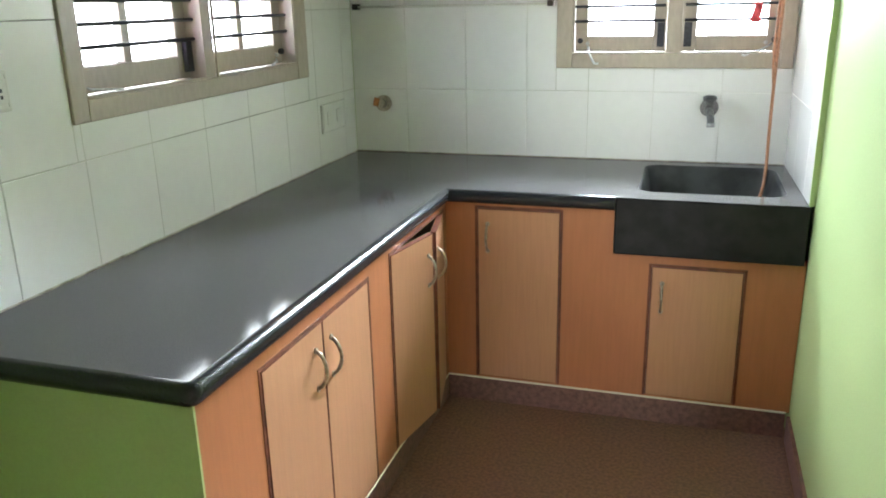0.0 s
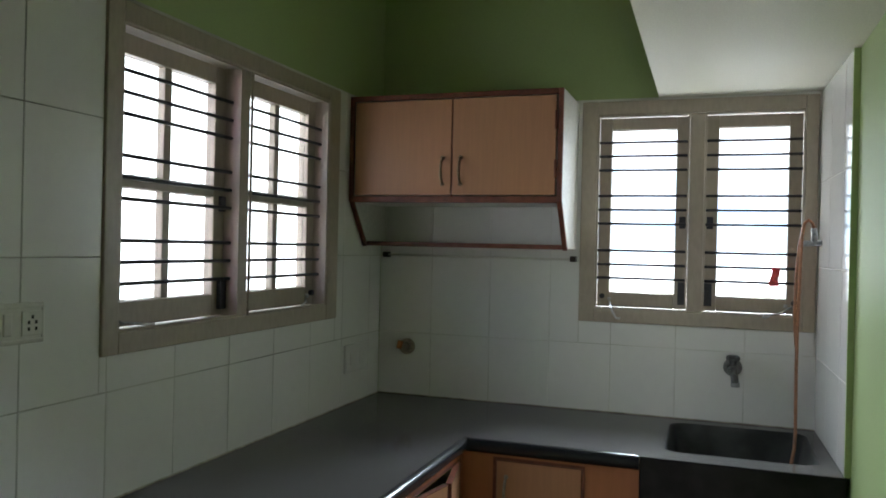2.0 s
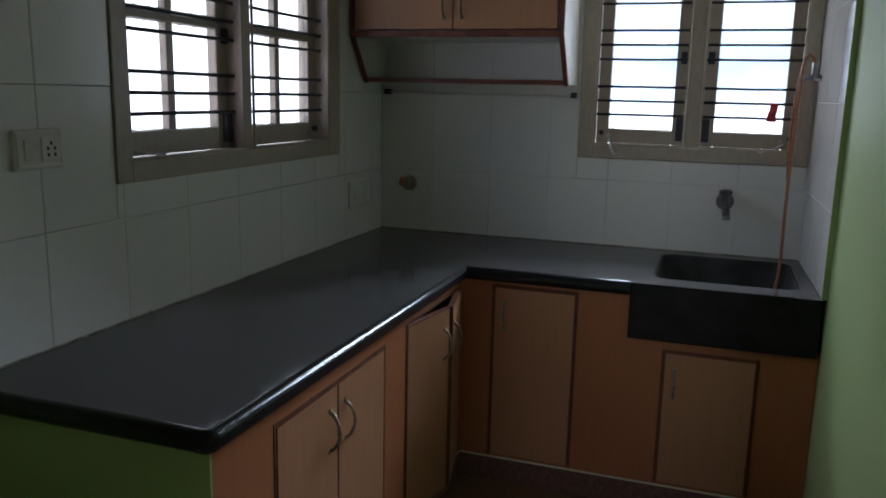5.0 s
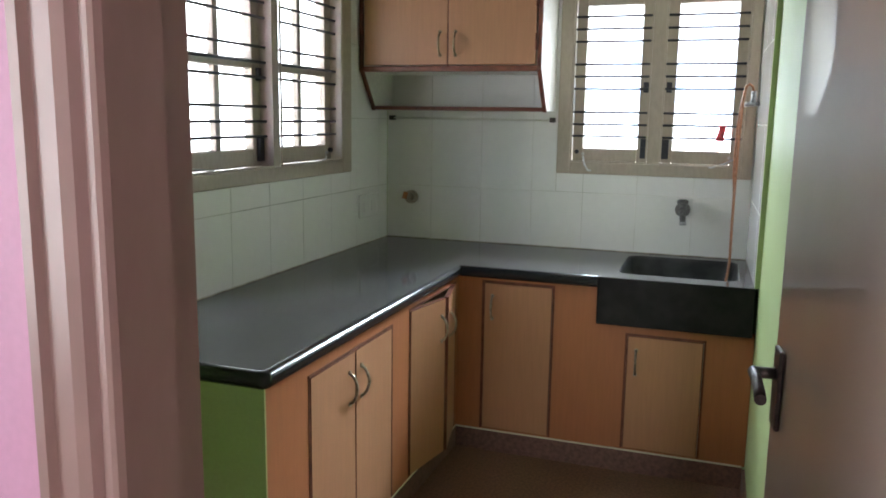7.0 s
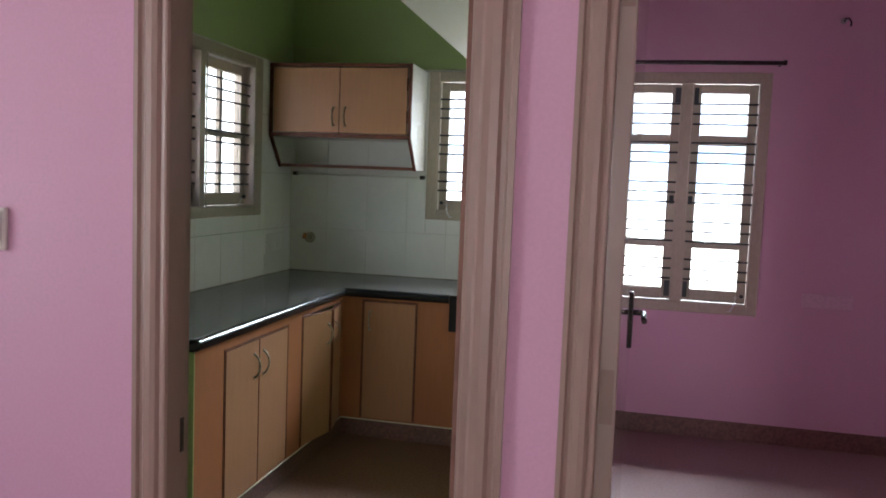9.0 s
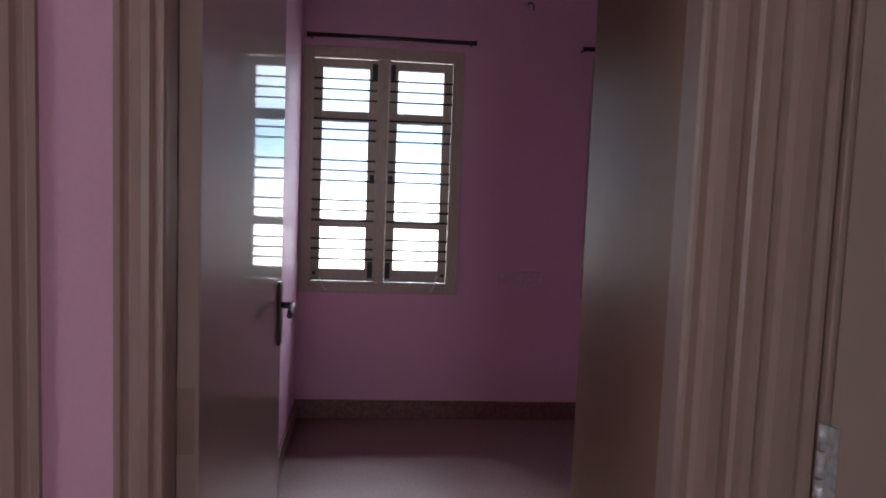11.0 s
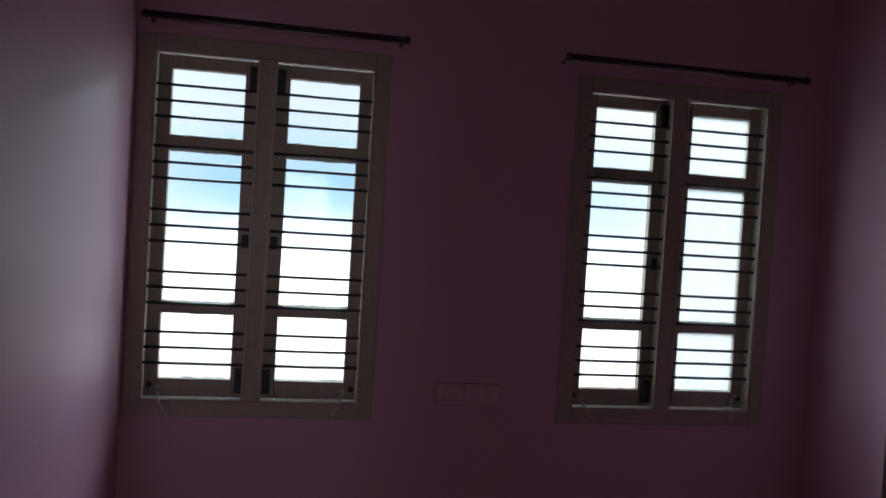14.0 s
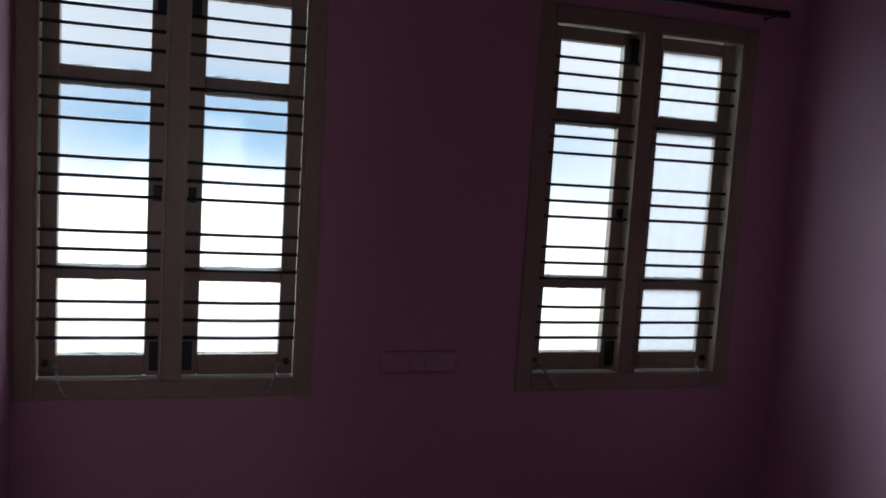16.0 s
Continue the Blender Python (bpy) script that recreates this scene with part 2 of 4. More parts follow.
def add_tube(bm, points, radius, sides=10, closed_ends=True):
    """A round bar swept along points."""
    pts = [Vector(p) for p in points]
    rings = []
    side = None
    for i, p in enumerate(pts):
        d = (pts[min(i + 1, len(pts) - 1)] - pts[max(i - 1, 0)]).normalized()
        if side is None:
            side = d.orthogonal().normalized()
        side = (side - d * side.dot(d)).normalized()
        other = d.cross(side)
        rings.append([bm.verts.new(p + radius * (math.cos(a) * side + math.sin(a) * other)) for a in (2 * math.pi * k / sides for k in range(sides))])
    for a, b in zip(rings, rings[1:]):
        for k in range(sides):
            f = bm.faces.new((a[k], a[(k + 1) % sides], b[(k + 1) % sides], b[k]))
            f.smooth = True
    if closed_ends:
        bm.faces.new(rings[0][::-1])
        bm.faces.new(rings[-1])
    return bm


def tube(points, radius, sides=10):
    return add_tube(bmesh.new(), points, radius, sides)


def add_prism(bm, outline, z0, z1):
    """An upright prism over a plan outline (counter-clockwise)."""
    low = [bm.verts.new((x, y, z0)) for x, y in outline]
    high = [bm.verts.new((x, y, z1)) for x, y in outline]
    bm.faces.new(low[::-1])
    bm.faces.new(high)
    for i in range(len(outline)):
        j = (i + 1) % len(outline)
        bm.faces.new((low[i], low[j], high[j], high[i]))
    return bm


def slab(axis, a0, a1, u0, u1, z0, z1, holes=(), mats=(0, 0, 0)):
    """A wall across 'x' or 'y' from a0 to a1 with openings (u0, u1, z0, z1) right through it. mats: low side, high side, reveals."""
    us = sorted({u0, u1, *[h[0] for h in holes], *[h[1] for h in holes]})
    zs = sorted({z0, z1, *[h[2] for h in holes], *[h[3] for h in holes]})
    us, zs = [u for u in us if u0 <= u <= u1], [z for z in zs if z0 <= z <= z1]

    def solid(i, j):
        if not (0 <= i < len(us) - 1 and 0 <= j < len(zs) - 1):
            return False
        u, z = (us[i] + us[i + 1]) / 2, (zs[j] + zs[j + 1]) / 2
        return not any(h[0] < u < h[1] and h[2] < z < h[3] for h in holes)

    bm = bmesh.new()
    seen = {}

    def vert(a, u, z):
        key = (round(a, 5), round(u, 5), round(z, 5))
        if key not in seen:
            seen[key] = bm.verts.new((a, u, z) if axis == "x" else (u, a, z))
        return seen[key]

    def face(corners, mat):
        bm.faces.new([vert(*c) for c in corners]).material_index = mat

    for i in range(len(us) - 1):
        for j in range(len(zs) - 1):
            if not solid(i, j):
                continue
            ua, ub, za, zb = us[i], us[i + 1], zs[j], zs[j + 1]
            face([(a0, ua, za), (a0, ua, zb), (a0, ub, zb), (a0, ub, za)], mats[0])
            face([(a1, ua, za), (a1, ub, za), (a1, ub, zb), (a1, ua, zb)], mats[1])
            if not solid(i - 1, j):
                face([(a0, ua, za), (a1, ua, za), (a1, ua, zb), (a0, ua, zb)], mats[2])
            if not solid(i + 1, j):
                face([(a0, ub, za), (a0, ub, zb), (a1, ub, zb), (a1, ub, za)], mats[2])
            if not solid(i, j - 1):
                face([(a0, ua, za), (a0, ub, za), (a1, ub, za), (a1, ua, za)], mats[2])
            if not solid(i, j + 1):
                face([(a0, ua, zb), (a1, ua, zb), (a1, ub, zb), (a0, ub, zb)], mats[2])
    bmesh.ops.recalc_face_normals(bm, faces=bm.faces)
    return bm


# ---- plan ----
W, N, E = -1.377, 3.424, 0.50          # kitchen tile faces west and north, east wall
BL, BR = 0.635, 3.43                    # bedroom side walls
S0, S1 = -0.10, 0.02                    # hall side and inner side of the wall with the doors
OUT_N, OUT_W = 3.572, -1.525
TOP = 3.07
LOFT = 2.167
KDOOR = (-0.142, 0.594)                 # outer edges of the door frames
BDOOR = (0.69, 1.575)
CDOOR = (1.575, 1.69)
HEAD = 2.10
KWIN = (-0.455, 0.462, 1.229, 2.156)
WWIN = (1.662, 2.968, 1.229, 2.156)
AWIN = (0.642, 1.563, 0.752, 2.160)
BWIN = (2.312, 3.218, 0.752, 2.160)
VENT = (2.14, 2.44, 2.55, 2.85)
DOOR_TOP = HEAD - 0.075

# ---- walls, floors, ceilings ----
setting("wall_north_kitchen", slab("y", N + 0.008, OUT_N, OUT_W, 0.565, -0.02, TOP, [KWIN], (0, 1, 2)), [GREEN, PLASTER, PLASTER], "green painted plaster wall above white tiles", "wall")
setting("wall_north_bedroom", slab("y", N, OUT_N, 0.565, BR + 0.2, -0.02, TOP, [AWIN, BWIN], (0, 1, 2)), [PINK, PLASTER, PLASTER], "dusky pink painted wall with two barred windows", "wall")
setting("wall_west_kitchen", slab("x", OUT_W, W - 0.008, S0, N + 0.008, -0.02, TOP, [WWIN, VENT], (0, 1, 2)), [PLASTER, GREEN, PLASTER], "green painted wall above white tiles", "wall")
setting("wall_between_rooms", slab("x", E, BL, 0.25, N, -0.02, TOP, [], (0, 1, 0)), [GREEN, PINK], "partition painted green on one side and pink on the other", "wall")
setting("wall_behind_door", slab("x", 0.535, BL, S1 + 0.005, 0.25, -0.02, TOP, [], (0, 1, 0)), [GREEN, PINK], "shallow green painted recess behind the kitchen door", "wall")
setting("wall_south_kitchen", slab("y", S0, S1, W - 0.008, 0.565, -0.02, TOP, [(KDOOR[0], 0.565, -0.02, HEAD)], (0, 1, 0)), [PINK, GREEN], "pink painted wall round the kitchen doorway", "wall")
setting("wall_south_bedroom", slab("y", S0, S1, 0.594, BR + 0.2, -0.02, TOP, [(BDOOR[0], CDOOR[1], -0.02, HEAD)], (0, 1, 0)), [PINK, PINK], "pink painted wall round the bedroom doorway", "wall")
setting("wall_over_frame", box(0.565, 0.594, S0, S1 + 0.004, HEAD, TOP), PINK, "narrow strip of pink wall above a door frame", "wall")
setting("wall_east_bedroom", slab("x", BR, BR + 0.2, S1, N, -0.02, TOP, [], (0, 0, 0)), [PINK], "plain pink painted bedroom wall", "wall")
# unseen far hall; its west and south openings are added for fill lamps
HS, HW, HE = -6.5, -2.3, 2.85
setting("wall_side_hall", slab("x", 1.70, 1.82, -1.35, S0, -0.02, TOP, [(-0.93, S0, -0.02, HEAD)]), [PINK], "short pink wall with a closed door", "wall")
setting("wall_west_hall", slab("x", HW - 0.15, HW, HS, S0, -0.02, TOP, [(-2.3, -1.1, 0.7, 2.3)]), [PINK], "unseen pink hall wall with an added daylight opening", "wall")
setting("wall_north_hall", box(HW, W - 0.008, S0, S1, -0.02, TOP), PINK, "plain pink painted hall wall", "wall")
setting("wall_east_hall", slab("x", HE, HE + 0.15, HS, S0, -0.02, TOP), [PINK], "plain pink painted hall wall", "wall")
setting("wall_south_hall", slab("y", HS - 0.2, HS, HW - 0.15, HE + 0.15, -0.02, TOP, [(0.75, 1.75, 0.4, 2.2)]), [PINK], "unseen pink hall wall with an added wide daylight opening", "wall")
setting("floor_kitchen", box(W, E, S1, N, -0.12, 0.0), FLOORRED, "red brown speckled mosaic floor", "floor")
setting("floor_bedroom", box(BL, BR, S1, N, -0.12, 0.0), FLOORBED, "polished grey red floor", "floor")
setting("floor_hall", box(HW, HE, HS, S1 - 0.001, -0.12, -0.002), FLOORBED, "polished grey red floor", "floor")
setting("ceiling_kitchen", box(OUT_W, 0.565, S0, OUT_N, TOP, TOP + 0.15), CREAM, "cream painted ceiling", "ceiling")
setting("ceiling_bedroom", box(0.567, BR + 0.2, S0, OUT_N, TOP, TOP + 0.15), CREAM, "cream painted ceiling", "ceiling")
setting("ceiling_hall", box(HW - 0.15, HE + 0.15, HS - 0.2, S0 - 0.002, TOP, TOP + 0.15), CREAM, "cream painted ceiling", "ceiling")
setting("loft_slab", add_prism(bmesh.new(), [(-0.096, S1), (E, S1), (E, N + 0.008), (-0.143, N + 0.008)], LOFT, LOFT + 0.09), CREAM, "cream painted storage loft slab over the kitchen", "loft slab")
setting("lower_storey", box(HW - 0.15, BR + 0.2, HS - 0.2, OUT_N, -9.0, -0.125), PLASTER, "plain plastered lower storey of the house", "wall")
bm = bmesh.new()
bmesh.ops.create_grid(bm, x_segments=8, y_segments=8, size=3000)
bmesh.ops.translate(bm, verts=bm.verts, vec=(0, 0, -9.0))
setting("ground", bm, CONCRETE, "pale dusty ground outside", "ground")
bm = bmesh.new()
arc = [(60 * math.sin(a), 60 * math.cos(a)) for a in (radians(d) for d in range(-125, 66, 5))]
low = [bm.verts.new((x, y, -9.0)) for x, y in arc]
high = [bm.verts.new((x, y, 50)) for x, y in arc]
for i in range(len(arc) - 1):
    bm.faces.new((low[i], low[i + 1], high[i + 1], high[i]))
setting("backdrop", bm, HAZE, "bright hazy sky with thin cloud", "sky")

# ---- skirtings ----
setting("skirting_bedroom_north", box(BL + 0.012, BR - 0.012, N - 0.012, N, 0.0, 0.112, 0.003), SKIRT, "red brown stone skirting", "skirting")
setting("skirting_bedroom_west", box(BL, BL + 0.012, 0.05, N, 0.0, 0.112, 0.003), SKIRT, "red brown stone skirting", "skirting")
setting("skirting_bedroom_east", box(BR - 0.012, BR, S1, N, 0.0, 0.112, 0.003), SKIRT, "red brown stone skirting", "skirting")
setting("skirting_kitchen_east", box(E - 0.012, E, 0.65, 2.74, 0.0, 0.1, 0.003), SKIRT, "red brown stone skirting", "skirting")

# ---- windows ----


def window(name, rect, axis, face, depth_sign, bars_z, kind, label):
    """A wooden window with two barred casements. axis: the wall's normal; the window reaches from face outwards."""
    u0, u1, z0, z1 = rect
    t = 0.058
    ta, tb = {"one": (0.066, 0.048), "four": (0.058, 0.092)}.get(kind, (t, t))
    mid = (u0 + ta + u1 - tb) / 2

    def at(ua, ub, da, db, za, zb, bm=None, bevel=0.004):
        a, b = sorted((face + depth_sign * da, face + depth_sign * db))
        bm = bm or bmesh.new()
        if axis == "y":
            return add_box(bm, ua, ub, a, b, za, zb, bevel)
        return add_box(bm, a, b, ua, ub, za, zb, bevel)

    def spot(u, d, z):
        return (u, face + depth_sign * d, z) if axis == "y" else (face + depth_sign * d, u, z)

    root = tagged(new(name), label, "window", kind="structure")
    fr = bmesh.new()
    at(u0, u0 + ta, -0.008, 0.135, z0, z1, fr)
    at(u1 - tb, u1, -0.008, 0.135, z0, z1, fr)
    at(u0 + ta, u1 - tb, -0.008, 0.135, z0, z0 + t, fr)
    at(u0 + ta, u1 - tb, -0.008, 0.135, z1 - t, z1, fr)
    frame_part = part("window_frame", fr, WINDOWPAINT, root, "taupe painted wooden frame")
    bead = bmesh.new()
    for ua, ub in ((u0 + ta, mid - 0.03), (mid + 0.03, u1 - tb)):
        at(ua, ub, -0.004, 0.004, z0 + t, z0 + t + 0.007, bead, 0.001)
        at(ua, ub, -0.004, 0.004, z1 - t - 0.007, z1 - t, bead, 0.001)
        at(ua, ua + 0.007, -0.004, 0.004, z0 + t + 0.007, z1 - t - 0.007, bead, 0.001)
        at(ub - 0.007, ub, -0.004, 0.004, z0 + t + 0.007, z1 - t - 0.007, bead, 0.001)
    part("bead", bead, WINDOWPAINT, frame_part)
    part("mullion", at(mid - 0.03, mid + 0.03, 0.004, 0.135, z0 + t, z1 - t), WINDOWPAINT, root)
    part("window_sill", at(u0 - 0.03, u1 + 0.03, 0.149, 0.21, z0 - 0.03, z0), PLASTER, root)
    for k, (ua, ub) in enumerate(((u0 + ta, mid - 0.03), (mid + 0.03, u1 - tb))):
        sash = bmesh.new()
        za, zb = z0 + t + 0.004, z1 - t - 0.004
        ua, ub = ua + 0.003, ub - 0.003
        d0, d1, s = 0.055, 0.091, 0.058 if kind == "four" else 0.051
        at(ua, ua + s, d0, d1, za, zb, sash)
        at(ub - s, ub, d0, d1, za, zb, sash)
        foot = s + (0.020 if kind == "three" else 0.012)
        at(ua + s, ub - s, d0, d1, za, za + foot, sash)
        at(ua + s, ub - s, d0, d1, zb - s, zb, sash)
        rails, uprights = [], []
        if kind == "three":
            rails = [(1.131, 1.178), (1.742, 1.802)]
        if kind == "four":
            rails = [(1.672, 1.709)]
            uc = (ua + ub) / 2 - 0.012
            uprights = [(uc - 0.016, uc + 0.016)]
        for ra, rb in rails:
            at(ua + s, ub - s, d0, d1, ra, rb, sash)
        zcuts = [za + foot, *[v for r in rails for v in r], zb - s]
        ucuts = [ua + s, *[v for r in uprights for v in r], ub - s]
        for pa, pb in uprights:
            for i in range(0, len(zcuts), 2):
                at(pa, pb, d0 + 0.004, d1 - 0.004, zcuts[i], zcuts[i + 1], sash, 0.003)
        casement = part("casement", sash, WINDOWPAINT, root, "taupe painted casement")
        for i in range(0, len(zcuts), 2):
            for j in range(0, len(ucuts), 2):
                pane = part("pane", at(ucuts[j], ucuts[j + 1], 0.071, 0.074, zcuts[i], zcuts[i + 1], None, 0), HAZY if name == "window_4" and k == 1 else PANE, casement)
                pane.visible_shadow = False
                # uneven putty along the pane's lower and upper edge
                putty = bmesh.new()
                for zz, sgn in ((zcuts[i], 1), (zcuts[i + 1], -1)):
                    n = 14
                    a = [spot(ucuts[j] + (ucuts[j + 1] - ucuts[j]) * q / n, 0.0695, zz) for q in range(n + 1)]
                    b = [Vector(p) + Vector((0, 0, sgn * (0.0015 + 0.003 * random.random() ** 4))) for p in a]
                    va, vb = [putty.verts.new(p) for p in a], [putty.verts.new(p) for p in b]
                    for q in range(n):
                        putty.faces.new((va[q], va[q + 1], vb[q + 1], vb[q]))
                bmesh.ops.solidify(putty, geom=putty.faces[:], thickness=0.0012)
                part("putty", putty, WINDOWPAINT, casement)
        # hinges on the mullion side, bolt at half height
        inner = ub if k == 0 else ua
        sg = -1 if k == 0 else 1
        hinge_at = (za + 0.02, zb - 0.115) if kind == "three" else (za + 0.02,)
        for hz in hinge_at:
            lo, hi = sorted((inner, inner + sg * 0.034))
            part("hinge", at(lo, hi, 0.040, 0.0555, hz, hz + 0.095, None, 0.002), IRON, root)
        lo, hi = sorted((inner + sg * 0.008, inner + sg * 0.034))
        zc = (za + zb) / 2 - 0.04
        part("latch", at(lo, hi, 0.042, 0.0555, zc - 0.025, zc + 0.025, None, 0.003), IRON, root)
        # hook stay at the bottom rail
        us = ua + 0.06 if k == 0 else ub - 0.06
        dr = 1 if k == 0 else -1
        stay = bmesh.new()
        if kind == "one" and k == 1:
            add_tube(stay, [spot(ub - 0.03, 0.055, za + 0.03), spot(ub - 0.035, 0.045, za + 0.026), spot(ub - 0.075, 0.015, za + 0.006), spot(ub - 0.13, -0.012, za - 0.012), spot(ub - 0.14, -0.013, za - 0.008)], 0.0042, 6)
        elif kind == "four":
            add_tube(stay, [spot(us - dr * 0.004, 0.053, za + 0.02), spot(us + dr * 0.01, 0.042, za + 0.012), spot(us + dr * 0.05, 0.028, za + 0.008), spot(us + dr * 0.10, 0.012, za + 0.004)], 0.004, 6)
        else:
            add_tube(stay, [spot(us - dr * 0.006, 0.053, za + 0.02), spot(us - dr * 0.002, 0.035, za + 0.014), spot(us + dr * 0.006, 0.0, za + 0.002), spot(us + dr * 0.014, -0.014, za - 0.016), spot(us + dr * 0.030, -0.015, za - 0.042), spot(us + dr * 0.046, -0.015, za - 0.043)], 0.005, 6)
        add_tube(stay, [spot(us - dr * 0.008, 0.055, za + 0.034), spot(us - dr * 0.008, 0.045, za + 0.034)], 0.008, 8)
        part("stay", stay, STEEL, root, "steel hook stay")
        knob = bmesh.new()
        uk = ua + 0.022 if k == 0 else ub - 0.022
        add_tube(knob, [spot(uk, 0.055, za + 0.045), spot(uk, 0.040, za + 0.045)], 0.011, 10)
        part("knob", knob, IRON, root)
        for bz in bars_z:
            bar = tube([spot(ua - 0.02, 0.034, bz), spot((ua + ub) / 2, 0.034, bz + random.uniform(-0.0015, 0.0015)), spot(ub + 0.02, 0.034, bz)], 0.0058, 8)
            part("bar", bar, IRON, root)
    return root


def groups(tops, pitch=0.0585):
    return [t - pitch * k for t in tops for k in range(3)]


window("window_1", KWIN, "y", N, 1, groups((1.988, 1.762, 1.531)), "one", "taupe two-casement window with dark horizontal bars over the sink")
window("window_2", WWIN, "x", W, -1, groups((1.986, 1.757, 1.527)), "four", "taupe window with small panes and dark horizontal bars above the worktop")
window("window_3", AWIN, "y", N, 1, groups((1.983, 1.755, 1.520, 1.289, 1.063), 0.059), "three", "tall taupe bedroom window with dark horizontal bars beside the corner")
window("window_4", BWIN, "y", N, 1, groups((1.983, 1.755, 1.520, 1.289, 1.063), 0.059), "three", "tall taupe bedroom window with dark horizontal bars and hazy panes")

# ---- door frames and doors ----


def jamb_profile(x0, x1, side, r=0.03):
    """Plan outline of a moulded jamb. side: +1 when the opening lies towards +x."""
    w = x1 - x0
    steps = [(0.0, 0.010), (0.13, 0.011), (0.19, 0.003), (0.29, 0.004), (0.37, 0.013), (0.55, 0.015), (0.70, 0.013), (0.78, 0.005), (0.90, 0.008), (0.96, 0.007), (1.0, 0.0)]
    front = [(x0 + w * f, S0 - 0.004 - 0.7 * d) for f, d in steps]
    if side < 0:
        front = [(x0 + x1 - x, y) for x, y in front][::-1]
    back, step = S1 + 0.004, S0 + 0.055
    if side > 0:
        return front + [(x1, step), (x1 - r, step), (x1 - r, back), (x0, back)]
    if r < 0.01:
        return front + [(x1, S1 + 0.014), (x0, S1 + 0.014)]
    return front + [(x1, back), (x0 + r, back), (x0 + r, step), (x0, step)]


def door_frame(name, x0, x1, w0, w1, label, r1=0.03):
    root = tagged(new(name), label, "door frame", kind="structure")
    part("jamb", add_prism(bmesh.new(), jamb_profile(x0, x0 + w0, 1), 0.0, HEAD), FRAMEPAINT, root)
    part("jamb", add_prism(bmesh.new(), jamb_profile(x1 - w1, x1, -1, r1), 0.0, HEAD), FRAMEPAINT, root)
    part("head", box(x0 + w0, x1 - w1, S0 - 0.008, S1 + 0.004, DOOR_TOP, HEAD, 0.003), FRAMEPAINT, root)
    return root


door_frame("door_frame_1", KDOOR[0], KDOOR[1], 0.074, 0.084, "taupe moulded wooden frame of the kitchen doorway", 0.002)
door_frame("door_frame_2", BDOOR[0], BDOOR[1], 0.066, 0.100, "taupe moulded wooden frame of the bedroom doorway")
frame_c = tagged(new("door_frame_3"), "taupe moulded wooden frame of a closed door in the corner", "door frame", kind="structure")
part("jamb", add_prism(bmesh.new(), jamb_profile(CDOOR[0], CDOOR[1], 1), 0.0, HEAD), FRAMEPAINT, frame_c)
part("jamb", box(1.692, 1.822, -0.93, -0.86, 0.0, HEAD, 0.003), FRAMEPAINT, frame_c)
part("head", box(1.692, 1.822, -0.86, S0 - 0.021, DOOR_TOP, HEAD, 0.003), FRAMEPAINT, frame_c)
part("jamb", box(1.6905, 1.822, S0 - 0.0205, S0 - 0.0005, 0.0, HEAD, 0.002), FRAMEPAINT, frame_c)


def lever(root, x, y, z, facing, along, metal, half=0.078):
    """A lever handle on a long plate. facing: the leaf's normal along x; along: the way the lever points in y."""
    plate = part("handle_plate", box(*sorted((x, x + facing * 0.007)), y - 0.02, y + 0.02, z - half, z + half, 0.003), DARKMETAL, root, "dark bronze handle plate")
    stem = tube([(x + facing * 0.006, y, z + 0.02), (x + facing * 0.034, y, z + 0.02)], 0.008, 10)
    add_tube(stem, [(x + facing * 0.034, y + along * 0.006, z + 0.02), (x + facing * 0.035, y - along * 0.03, z + 0.018), (x + facing * 0.036, y - along * 0.06, z + 0.013), (x + facing * 0.038, y - along * 0.085, z + 0.010)], 0.0075, 10)
    part("lever", stem, metal, plate)
    return plate


def leaf(name, hinge, width, yaw, label, side, knob_metal, grip=1.088, half=0.078, hinge_metal=None):
    """A flush door leaf that stands on its hinge edge; yaw: degrees from the y axis, turning towards -x."""
    root = tagged(new(name), label, "door", kind="structure")
    part("leaf", box(0, 0.034, 0.0, width, 0.012, DOOR_TOP - 0.004, 0.003), DOORPAINT, root)
    for facing, x in ((-1, 0.0), (1, 0.034)):
        lever(root, x, width - 0.045, grip, facing, 1, knob_metal, half)
    for hz in (0.25, 1.04, 1.78):
        h = tube([(0.017 + side * 0.019, -0.003, hz), (0.017 + side * 0.019, -0.003, hz + 0.1)], 0.006, 8)
        add_box(h, 0.005, 0.029, -0.001, 0.0, hz, hz + 0.1)
        part("hinge", h, hinge_metal or FRAMEPAINT, root)
    part("mortise_plate", box(0.007, 0.027, width - 0.001, width + 0.0015, grip - 0.09, grip + 0.09, 0.0005), CHROME, root)
    root.matrix_world = pose(*hinge, 0, 0, yaw)
    return root


door_1 = leaf("door_1", (0.4745, 0.0265, 0.0), 0.60, 6.3, "taupe glossy flush kitchen door standing open against the wall", 1, DARKMETAL, 1.145, 0.055, DARKMETAL)
# added strip darkens the hinge edge and gap like the shaded reveal
part("shade_strip", box(0.0006, 0.0352, -0.0022, -0.0012, 0.012, DOOR_TOP - 0.004), SHADE_EDGE, door_1, "red brown strip coloured as the shaded hinge edge")
leaf("door_2", (0.752, -0.03, 0.0), 0.838, -2.0, "taupe glossy flush bedroom door standing wide open", -1, DARKMETAL, 1.108)
door_c = tagged(new("door_3"), "closed taupe flush door beside the bedroom doorway", "door", kind="structure")
part("leaf", box(1.700, 1.735, -0.856, S0 - 0.022, 0.012, DOOR_TOP - 0.004, 0.003), DOORPAINT, door_c)
